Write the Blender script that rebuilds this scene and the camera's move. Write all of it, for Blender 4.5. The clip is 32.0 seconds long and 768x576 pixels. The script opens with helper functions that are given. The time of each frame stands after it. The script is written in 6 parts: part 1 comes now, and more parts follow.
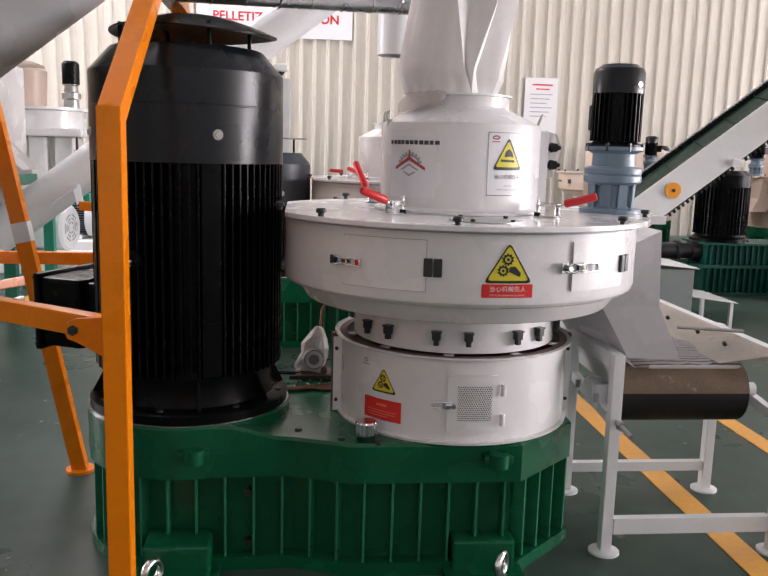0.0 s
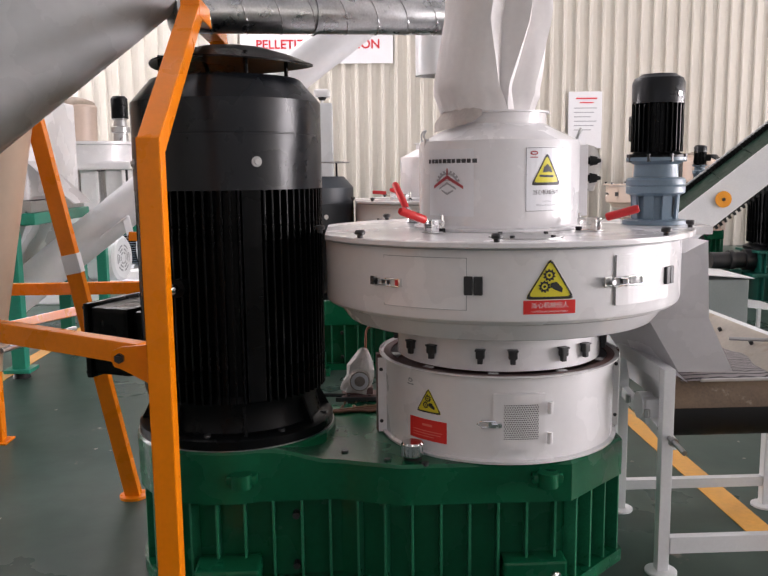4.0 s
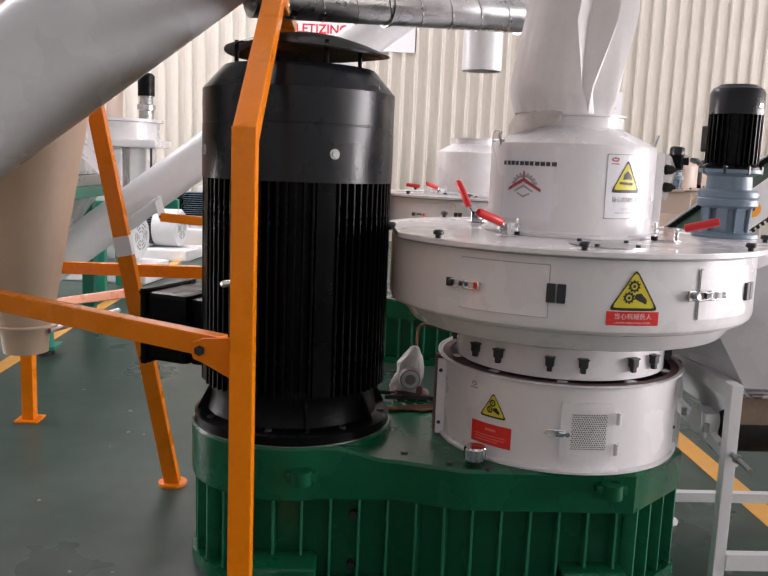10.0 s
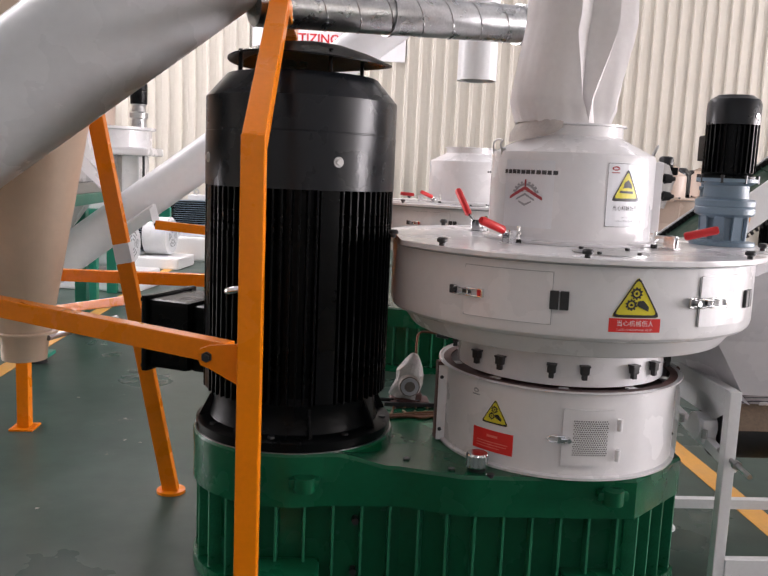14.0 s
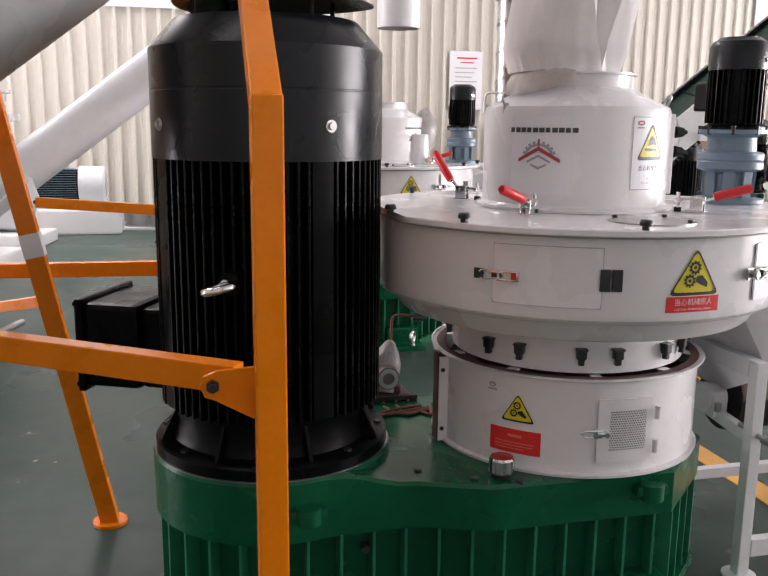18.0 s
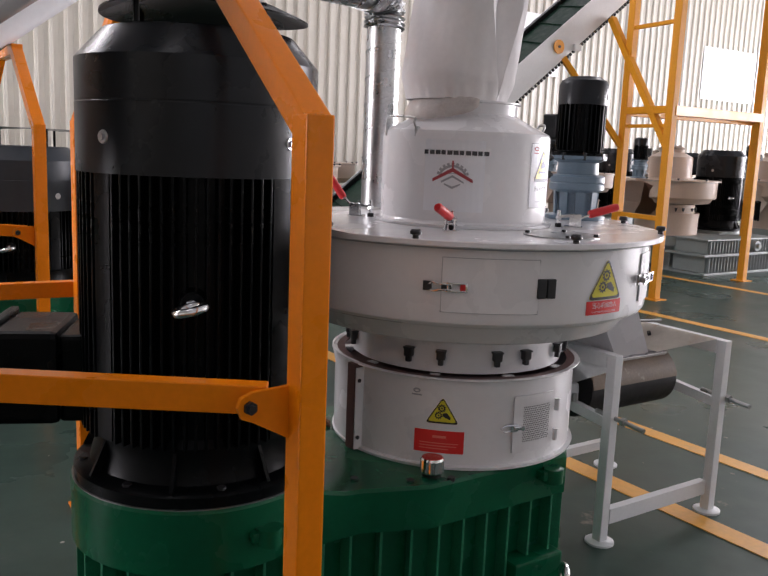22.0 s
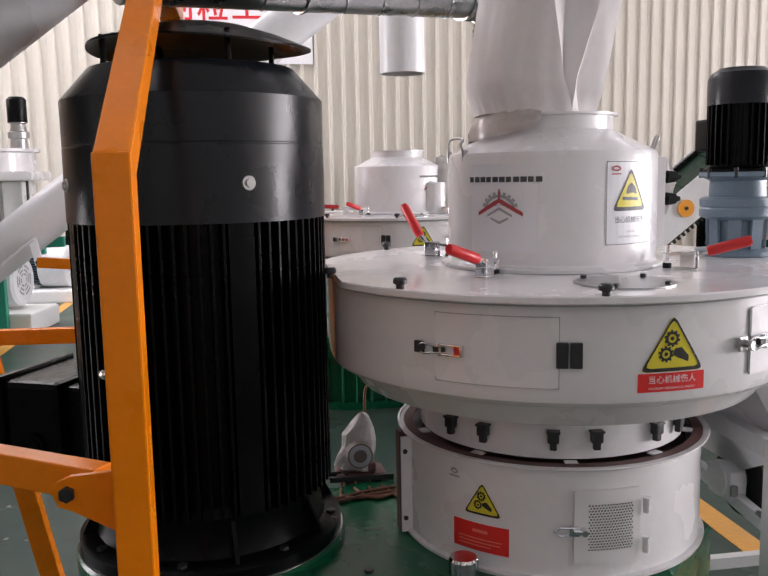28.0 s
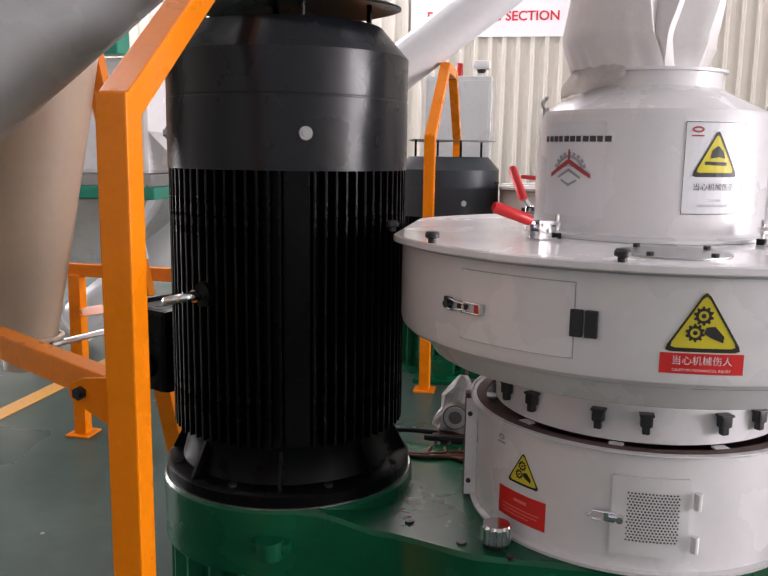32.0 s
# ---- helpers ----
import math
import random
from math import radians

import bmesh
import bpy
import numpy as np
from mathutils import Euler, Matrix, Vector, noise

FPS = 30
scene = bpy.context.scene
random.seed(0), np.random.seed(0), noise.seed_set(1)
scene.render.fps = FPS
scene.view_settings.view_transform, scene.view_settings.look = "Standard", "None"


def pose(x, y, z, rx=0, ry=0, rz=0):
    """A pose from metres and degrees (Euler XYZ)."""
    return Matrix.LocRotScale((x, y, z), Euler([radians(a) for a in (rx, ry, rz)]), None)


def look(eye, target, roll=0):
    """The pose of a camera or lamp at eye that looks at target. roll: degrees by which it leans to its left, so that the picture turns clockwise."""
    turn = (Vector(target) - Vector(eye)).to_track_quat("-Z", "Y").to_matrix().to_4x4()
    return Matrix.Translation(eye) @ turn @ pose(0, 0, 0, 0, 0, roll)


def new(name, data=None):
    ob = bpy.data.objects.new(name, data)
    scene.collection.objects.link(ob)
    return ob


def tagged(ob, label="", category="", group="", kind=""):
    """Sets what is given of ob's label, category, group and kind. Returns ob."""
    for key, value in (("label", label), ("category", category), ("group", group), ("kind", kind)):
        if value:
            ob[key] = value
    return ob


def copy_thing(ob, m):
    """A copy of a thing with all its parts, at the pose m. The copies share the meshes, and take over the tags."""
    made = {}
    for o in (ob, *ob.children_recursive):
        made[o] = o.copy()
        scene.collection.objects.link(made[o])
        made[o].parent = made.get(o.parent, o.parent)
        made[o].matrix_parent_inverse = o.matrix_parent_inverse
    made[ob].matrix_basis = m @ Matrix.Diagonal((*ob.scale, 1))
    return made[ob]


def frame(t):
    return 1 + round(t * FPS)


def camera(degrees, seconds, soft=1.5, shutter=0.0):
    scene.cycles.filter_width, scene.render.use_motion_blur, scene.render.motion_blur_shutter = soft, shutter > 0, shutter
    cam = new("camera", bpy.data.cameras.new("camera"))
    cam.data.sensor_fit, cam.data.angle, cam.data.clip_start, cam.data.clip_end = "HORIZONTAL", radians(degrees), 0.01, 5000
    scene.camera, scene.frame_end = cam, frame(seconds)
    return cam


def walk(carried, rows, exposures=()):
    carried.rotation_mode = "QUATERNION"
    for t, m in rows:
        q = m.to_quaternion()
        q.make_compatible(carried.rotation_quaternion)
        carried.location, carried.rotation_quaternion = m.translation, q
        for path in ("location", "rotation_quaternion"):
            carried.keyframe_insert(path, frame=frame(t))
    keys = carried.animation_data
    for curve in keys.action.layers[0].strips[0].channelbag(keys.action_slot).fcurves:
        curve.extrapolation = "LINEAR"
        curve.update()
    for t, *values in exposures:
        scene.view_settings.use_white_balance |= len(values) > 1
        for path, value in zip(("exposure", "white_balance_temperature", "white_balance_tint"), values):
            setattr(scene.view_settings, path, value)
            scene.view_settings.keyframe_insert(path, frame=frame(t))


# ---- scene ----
cam = camera(49.71, 32.0)
PATH = [
    (0, (-0.561, -2.948, 1.392), (-0.359, -0.985, 1.066), 1.61),
    (0.5, (-0.542, -2.928, 1.387), (-0.377, -0.961, 1.067), 1.65),
    (1, (-0.533, -2.928, 1.393), (-0.389, -0.959, 1.074), 1.05),
    (1.5, (-0.542, -2.956, 1.394), (-0.405, -0.976, 1.145), 1.97),
    (2, (-0.542, -2.956, 1.393), (-0.399, -0.980, 1.122), 1.00),
    (2.5, (-0.542, -2.939, 1.385), (-0.388, -0.970, 1.071), 0.76),
    (3, (-0.526, -2.930, 1.389), (-0.384, -0.958, 1.087), -0.01),
    (3.5, (-0.527, -2.937, 1.387), (-0.426, -0.961, 1.095), -0.33),
    (4, (-0.533, -2.948, 1.391), (-0.451, -0.969, 1.113), -0.69),
    (4.5, (-0.533, -2.943, 1.384), (-0.467, -0.967, 1.082), -0.45),
    (6.5, (-0.767, -2.872, 1.397), (-0.571, -0.909, 1.067), 1.51),
    (7, (-0.864, -2.870, 1.388), (-0.687, -0.913, 1.016), 1.88),
    (7.5, (-0.883, -2.887, 1.395), (-0.679, -0.927, 1.048), 1.22),
    (8, (-0.865, -2.890, 1.401), (-0.621, -0.931, 1.080), 2.50),
    (8.5, (-0.801, -2.879, 1.414), (-0.581, -0.916, 1.100), 2.59),
    (9, (-0.758, -2.891, 1.416), (-0.589, -0.922, 1.108), 2.04),
    (9.5, (-0.742, -2.891, 1.414), (-0.598, -0.922, 1.098), 2.45),
    (10, (-0.773, -2.888, 1.417), (-0.680, -0.914, 1.111), 2.23),
    (10.5, (-0.798, -2.898, 1.414), (-0.712, -0.922, 1.119), 1.84),
    (11, (-0.839, -2.889, 1.409), (-0.663, -0.920, 1.108), 1.52),
    (11.5, (-0.875, -2.902, 1.406), (-0.686, -0.935, 1.098), 0.62),
    (12, (-0.884, -2.909, 1.400), (-0.673, -0.952, 1.050), 2.03),
    (12.5, (-0.891, -2.914, 1.400), (-0.678, -0.954, 1.060), 2.61),
    (13, (-0.866, -2.902, 1.404), (-0.663, -0.937, 1.090), 2.92),
    (13.5, (-0.823, -2.902, 1.412), (-0.680, -0.928, 1.120), 3.04),
    (15.5, (-0.870, -2.900, 1.400), (-0.729, -0.924, 1.122), 1.02),
    (16, (-0.927, -2.852, 1.390), (-0.691, -0.889, 1.091), 2.50),
    (16.5, (-0.957, -2.718, 1.392), (-0.741, -0.756, 1.073), 2.57),
    (17, (-0.945, -2.538, 1.409), (-0.715, -0.573, 1.113), 1.96),
    (17.5, (-1.031, -2.469, 1.430), (-0.724, -0.525, 1.073), 3.81),
    (18, (-1.187, -2.409, 1.425), (-0.726, -0.500, 1.045), 0.59),
    (18.5, (-1.356, -2.320, 1.422), (-0.713, -0.485, 0.956), 1.73),
    (19, (-1.454, -2.198, 1.427), (-0.713, -0.400, 0.958), 0.59),
    (19.5, (-1.534, -2.165, 1.439), (-0.625, -0.435, 1.012), 3.03),
    (20, (-1.692, -2.175, 1.440), (-0.622, -0.517, 1.113), 2.61),
    (20.5, (-1.801, -2.190, 1.420), (-0.703, -0.559, 1.052), 4.29),
    (21, (-1.826, -2.213, 1.428), (-0.702, -0.594, 1.086), 0.83),
    (21.5, (-1.835, -2.231, 1.421), (-0.704, -0.615, 1.091), 0.98),
    (22, (-1.816, -2.217, 1.422), (-0.708, -0.584, 1.094), 2.33),
    (22.5, (-1.826, -2.220, 1.424), (-0.717, -0.583, 1.120), 2.07),
    (23, (-1.854, -2.227, 1.421), (-0.746, -0.588, 1.127), 2.00),
    (23.5, (-1.865, -2.221, 1.420), (-0.792, -0.559, 1.122), 1.63),
    (24, (-1.863, -2.223, 1.422), (-0.814, -0.546, 1.129), 1.72),
    (24.5, (-1.866, -2.236, 1.419), (-0.801, -0.566, 1.140), 2.11),
    (26.5, (-1.405, -2.140, 1.432), (-0.557, -0.364, 1.075), 3.19),
    (27, (-1.233, -2.087, 1.450), (-0.517, -0.242, 1.164), 1.09),
    (27.5, (-1.043, -2.093, 1.454), (-0.493, -0.183, 1.230), -1.75),
    (28, (-0.817, -2.197, 1.441), (-0.507, -0.240, 1.169), -1.04),
    (28.5, (-0.742, -2.208, 1.436), (-0.430, -0.248, 1.191), -3.10),
    (29, (-0.707, -2.187, 1.425), (-0.482, -0.210, 1.227), -1.38),
    (29.5, (-0.663, -2.155, 1.434), (-0.516, -0.167, 1.270), -0.36),
    (30, (-0.613, -2.116, 1.432), (-0.475, -0.131, 1.230), -1.73),
    (30.5, (-0.567, -2.093, 1.419), (-0.470, -0.112, 1.165), -1.22),
    (31, (-0.466, -2.115, 1.424), (-0.513, -0.129, 1.196), -0.66),
    (31.5, (-0.377, -2.169, 1.408), (-0.581, -0.195, 1.166), 0.71),
    (32, (-0.292, -2.220, 1.386), (-0.630, -0.276, 1.062), 0.85),
]
walk(cam, [(t, look(eye, target, roll)) for t, eye, target, roll in PATH], [(0, -0.53, 6480, 20), (17, -0.5, 6480, 20), (18.4, -0.48, 6450, 20), (19.2, -0.52, 6400, 20), (20.2, -0.8, 6330, 20), (24, -0.95, 6280, 20), (26.5, -0.72, 6350, 20), (29, -0.71, 6400, 20), (32, -0.52, 6400, 20)])

# ---- world, sun, gate light and added fill lamps ----
world = bpy.data.worlds.new("hall_sky")
scene.world = world
world.use_nodes = True
_wn = world.node_tree
_sky = _wn.nodes.new("ShaderNodeTexSky")
_sky.sky_type = "NISHITA"
_sky.sun_disc = False
_sky.sun_elevation, _sky.sun_rotation = radians(42), radians(70)
_wn.links.new(_sky.outputs[0], _wn.nodes["Background"].inputs[0])
_wn.nodes["Background"].inputs[1].default_value = 0.05

SUN = bpy.data.lights.new("sun", "SUN")
SUN.energy, SUN.angle, SUN.color = 0.6, radians(12), (1, 0.97, 0.93)
new("sun", SUN).matrix_world = look((30, 10, 28), (0, 0, 0))


def area_lamp(name, eye, target, w, h, watts, color=(1, 0.98, 0.96)):
    """Area lamp set in an opening of the hall, in place of sky light."""
    a = bpy.data.lights.new(name, "AREA")
    a.shape, a.size, a.size_y, a.energy, a.color = "RECTANGLE", w, h, watts, color
    new(name, a).matrix_world = look(eye, target)


area_lamp("gate_light_east", (23.7, -2.6, 2.8), (0, -0.6, 1.6), 9.6, 5.2, 6800)
# Added fill: no second east gate is known; it rakes the wall ribs.
area_lamp("fill_light_northeast", (23.7, 8.2, 2.6), (0, 8.2, 2.0), 4.8, 4.6, 2700)
area_lamp("gate_light_west", (-13.2, 6.0, 2.4), (0, 6.0, 1.4), 5.0, 4.4, 1700)
# Overhead lamps are added; unseen skylights are only assumed here.
area_lamp("fill_light_front", (1.0, -4.5, 7.7), (1.0, -4.5, 0), 16.0, 1.6, 90)
area_lamp("assumed_skylight_west", (-6.5, 2.5, 7.7), (-6.0, 3.2, 0), 10.0, 1.6, 220)
area_lamp("assumed_skylight_northwest", (-6.0, 8.5, 7.7), (-4.6, 6.5, 0), 11.0, 1.6, 1250)
area_lamp("assumed_skylight_middle", (3.0, 2.5, 7.7), (3.0, 2.5, 0), 24.0, 1.6, 160)
area_lamp("assumed_skylight_rear", (5.0, 8.5, 7.7), (5.0, 8.9, 0), 30.0, 1.6, 550)
# Added fill for the front faces; no south window is known.
area_lamp("fill_light_south", (0.0, -8.7, 3.4), (0, 0, 1.0), 14.0, 3.2, 110)


# ---- materials ----
def material(name, color, rough=0.5, metal=0.0, vary=0.06, scale=9.0, bump=0.0, bscale=120.0, coat=0.0, spec=0.5, stain=None, stain_at=0.62, rough_vary=0.08):
    m = bpy.data.materials.new(name)
    m.use_nodes = True
    nt = m.node_tree
    b = nt.nodes["Principled BSDF"]
    tc = nt.nodes.new("ShaderNodeTexCoord")
    n1 = nt.nodes.new("ShaderNodeTexNoise")
    n1.inputs["Scale"].default_value, n1.inputs["Detail"].default_value = scale, 6
    n2 = nt.nodes.new("ShaderNodeTexNoise")
    n2.inputs["Scale"].default_value, n2.inputs["Detail"].default_value = scale * 9, 4
    for n in (n1, n2):
        nt.links.new(tc.outputs["Object"], n.inputs["Vector"])
    mix = nt.nodes.new("ShaderNodeMath")
    mix.operation = "ADD"
    nt.links.new(n1.outputs[0], mix.inputs[0])
    nt.links.new(n2.outputs[0], mix.inputs[1])
    ramp = nt.nodes.new("ShaderNodeMapRange")
    ramp.inputs[1].default_value, ramp.inputs[2].default_value = 0.6, 1.4
    ramp.inputs[3].default_value, ramp.inputs[4].default_value = 1 - vary, 1 + vary
    nt.links.new(mix.outputs[0], ramp.inputs[0])
    hsv = nt.nodes.new("ShaderNodeHueSaturation")
    hsv.inputs["Color"].default_value = (*color, 1)
    nt.links.new(ramp.outputs[0], hsv.inputs["Value"])
    last = hsv.outputs[0]
    if stain:
        n3 = nt.nodes.new("ShaderNodeTexNoise")
        n3.inputs["Scale"].default_value, n3.inputs["Detail"].default_value, n3.inputs["Roughness"].default_value = scale * 0.6, 8, 0.65
        nt.links.new(tc.outputs["Object"], n3.inputs["Vector"])
        mr = nt.nodes.new("ShaderNodeMapRange")
        mr.inputs[1].default_value, mr.inputs[2].default_value = stain_at, stain_at + 0.12
        nt.links.new(n3.outputs[0], mr.inputs[0])
        mx = nt.nodes.new("ShaderNodeMix")
        mx.data_type = "RGBA"
        mx.inputs["B"].default_value = (*stain, 1)
        nt.links.new(mr.outputs[0], mx.inputs["Factor"])
        nt.links.new(last, mx.inputs["A"])
        last = mx.outputs["Result"]
    nt.links.new(last, b.inputs["Base Color"])
    rr = nt.nodes.new("ShaderNodeMapRange")
    rr.inputs[1].default_value, rr.inputs[2].default_value = 0.3, 0.7
    rr.inputs[3].default_value, rr.inputs[4].default_value = max(0.02, rough - rough_vary), min(1, rough + rough_vary)
    nt.links.new(n1.outputs[0], rr.inputs[0])
    nt.links.new(rr.outputs[0], b.inputs["Roughness"])
    b.inputs["Metallic"].default_value = metal
    b.inputs["Coat Weight"].default_value = coat
    b.inputs["Coat Roughness"].default_value = 0.08
    b.inputs["Specular IOR Level"].default_value = spec
    if bump:
        nb = nt.nodes.new("ShaderNodeTexNoise")
        nb.inputs["Scale"].default_value, nb.inputs["Detail"].default_value = bscale, 3
        nt.links.new(tc.outputs["Object"], nb.inputs["Vector"])
        bp = nt.nodes.new("ShaderNodeBump")
        bp.inputs["Strength"].default_value, bp.inputs["Distance"].default_value = bump, 0.004
        nt.links.new(nb.outputs[0], bp.inputs["Height"])
        nt.links.new(bp.outputs[0], b.inputs["Normal"])
    return m


WHITE = material("white_enamel", (0.77, 0.76, 0.77), 0.26, vary=0.03, scale=4, bump=0.03, bscale=60, coat=0.3)
WHITE2 = material("white_frame_paint", (0.72, 0.73, 0.74), 0.4, vary=0.05, scale=8, bump=0.05, stain=(0.45, 0.43, 0.4), stain_at=0.68)
BLACK = material("black_motor_paint", (0.0022, 0.0027, 0.0032), 0.3, vary=0.2, scale=6, bump=0.08, bscale=220, spec=0.11)
COWL = material("black_cowl_enamel", (0.0075, 0.009, 0.0115), 0.28, vary=0.12, scale=5, bump=0.3, bscale=7, spec=0.28)
# Paler copy of the cowl enamel: distance haze and light put into the colour.
COWL_HAZE = material("hazed_cowl_enamel", (0.035, 0.043, 0.052), 0.4, vary=0.1, scale=5, bump=0.05, bscale=60, spec=0.35)
GREEN = material("green_gear_enamel", (0.0006, 0.082, 0.034), 0.26, vary=0.14, scale=5, bump=0.1, bscale=30, spec=0.32)
# Lighter green for the ribs: the gloss on their edges is in the colour.
GREENGLINT = material("green_rib_highlight", (0.012, 0.15, 0.075), 0.35, vary=0.35, scale=18, bump=0.1, spec=0.4)
ORANGE = material("orange_frame_paint", (0.82, 0.215, 0.001), 0.3, vary=0.07, scale=7, bump=0.06, bscale=60, spec=0.2, coat=0.15, stain=(0.62, 0.135, 0.001), stain_at=0.66)
GREY = material("grey_tube_enamel", (0.64, 0.655, 0.67), 0.28, vary=0.05, scale=3, bump=0.04, bscale=30)
LTUBE = material("light_tube_enamel", (0.78, 0.79, 0.81), 0.34, vary=0.04, scale=3, bump=0.04, bscale=30)
BLUEGREY = material("blue_grey_reducer_paint", (0.15, 0.215, 0.275), 0.36, vary=0.1, scale=14, bump=0.1, bscale=150)
BEIGE = material("beige_enamel", (0.55, 0.43, 0.35), 0.42, vary=0.05, scale=5, bump=0.05)
BEIGE2 = material("beige_cone_enamel", (0.62, 0.48, 0.36), 0.4, vary=0.05, scale=3, bump=0.04)
MGREY = material("grey_gear_paint", (0.22, 0.25, 0.245), 0.45, vary=0.07, scale=8, bump=0.08)
CHROME = material("chrome_steel", (0.75, 0.75, 0.76), 0.16, 1.0, vary=0.05, scale=30)
STEEL = material("dull_steel", (0.45, 0.45, 0.45), 0.35, 1.0, vary=0.15, scale=20, bump=0.05)
GALV = material("galvanised_sheet", (0.46, 0.47, 0.475), 0.3, 1.0, vary=0.2, scale=14, bump=0.35, bscale=9)
REDGRIP = material("red_rubber_grip", (0.62, 0.02, 0.022), 0.35, vary=0.06)
REDLAB = material("red_label", (0.72, 0.025, 0.02), 0.4, vary=0.03)
YELLOW = material("yellow_label", (0.72, 0.62, 0.03), 0.4, vary=0.03)
INK = material("black_print", (0.02, 0.02, 0.02), 0.45, vary=0.05)
DGREY = material("dark_grey_print", (0.06, 0.06, 0.065), 0.5, vary=0.05)
FILM = material("white_plastic_film", (0.6, 0.58, 0.56), 0.3, vary=0.1, scale=20, bump=0.5, bscale=18)
LGREY = material("grey_print", (0.35, 0.36, 0.38), 0.5, vary=0.05)
DRED = material("dark_red_print", (0.4, 0.06, 0.07), 0.45, vary=0.05)
PAPER = material("white_label_film", (0.78, 0.79, 0.82), 0.35, vary=0.02)
BRONZE = material("dark_red_brown", (0.10, 0.045, 0.04), 0.6, vary=0.15, scale=20)
COPPER = material("copper_pipe", (0.13, 0.06, 0.035), 0.5, 0.7, vary=0.3, scale=30)
RUBBER = material("black_rubber", (0.009, 0.009, 0.0095), 0.55, vary=0.25, scale=30, bump=0.1, spec=0.25)
DARKBOLT = material("black_bolt", (0.02, 0.02, 0.022), 0.4, vary=0.2, scale=40)
CLOTH = material("white_cloth", (0.8, 0.77, 0.765), 0.7, vary=0.04, scale=6, bump=0.2, bscale=400)
CLOTH2 = material("thin_beige_cloth", (0.72, 0.66, 0.62), 0.75, vary=0.12, scale=14, bump=0.25, bscale=60)
CLOTH2.node_tree.nodes["Principled BSDF"].inputs["Alpha"].default_value = 0.6
DGAUGE = material("brown_gauge_casting", (0.12, 0.10, 0.085), 0.5, vary=0.3, scale=40, bump=0.2)
ORANGE2 = material("amber_gantry_paint", (0.74, 0.30, 0.012), 0.42, vary=0.08, scale=5, bump=0.06, spec=0.25)
PLASTIC = material("clear_wrap", (0.46, 0.44, 0.42), 0.3, vary=0.15, scale=25, bump=0.6, bscale=25)
PLASTIC.node_tree.nodes["Principled BSDF"].inputs["Alpha"].default_value = 0.72
BELT = material("green_belt", (0.003, 0.022, 0.012), 0.5, vary=0.2, scale=14, bump=0.1, spec=0.25)
BELTTOP = material("dusty_belt", (0.2, 0.19, 0.18), 0.4, vary=0.35, scale=8, bump=0.15, stain=(0.36, 0.31, 0.26), stain_at=0.52)
FOAM = material("white_foam_box", (0.8, 0.8, 0.8), 0.7, vary=0.03)
TEAL = material("teal_green_paint", (0.01, 0.24, 0.16), 0.35, vary=0.08, scale=6)
TEALDARK = material("dark_teal_gear_paint", (0.003, 0.075, 0.055), 0.4, vary=0.1, scale=6, spec=0.3)
ORDISC = material("orange_guard_paint", (0.85, 0.33, 0.015), 0.4, vary=0.05)
SIGNRED = material("red_sign_print", (0.62, 0.02, 0.03), 0.5, vary=0.05)
BOARD = material("white_sign_board", (0.74, 0.74, 0.76), 0.45, vary=0.03, scale=3)
STRIPE = material("striped_woven_sack", (0.29, 0.265, 0.265), 0.6, vary=0.12, scale=12, bump=0.15, bscale=200)
WORNBELT = material("worn_brown_belt", (0.14, 0.092, 0.055), 0.5, vary=0.3, scale=12, bump=0.15, stain=(0.45, 0.38, 0.3), stain_at=0.56)
GRIT = material("pale_grit", (0.34, 0.32, 0.29), 0.8, vary=0.4, scale=3)
DUSTY = material("dusty_white_sheet", (0.62, 0.57, 0.5), 0.5, vary=0.1, scale=6, bump=0.06, stain=(0.5, 0.38, 0.27), stain_at=0.55)
DIRT = material("brown_sack", (0.3, 0.24, 0.19), 0.8, vary=0.3, scale=15, bump=0.4, bscale=40)


def floor_material():
    m = material("green_epoxy_floor", (0.047, 0.076, 0.063), 0.32, vary=0.2, scale=0.9, bump=0.05, bscale=30, stain=(0.08, 0.1, 0.092), stain_at=0.6, rough_vary=0.1, spec=0.12)
    nt = m.node_tree
    b = nt.nodes["Principled BSDF"]
    tc = nt.nodes["Texture Coordinate"]
    v = nt.nodes.new("ShaderNodeTexNoise")
    v.inputs["Scale"].default_value, v.inputs["Detail"].default_value, v.inputs["Roughness"].default_value = 2.2, 12, 0.72
    nt.links.new(tc.outputs["Object"], v.inputs["Vector"])
    mr = nt.nodes.new("ShaderNodeMapRange")
    mr.inputs[1].default_value, mr.inputs[2].default_value = 0.635, 0.70
    nt.links.new(v.outputs[0], mr.inputs[0])
    old = b.inputs["Base Color"].links[0].from_socket
    mx = nt.nodes.new("ShaderNodeMix")
    mx.data_type = "RGBA"
    mx.inputs["B"].default_value = (0.25, 0.215, 0.185, 1)
    nt.links.new(mr.outputs[0], mx.inputs["Factor"])
    nt.links.new(old, mx.inputs["A"])
    nt.links.new(mx.outputs["Result"], b.inputs["Base Color"])
    return m


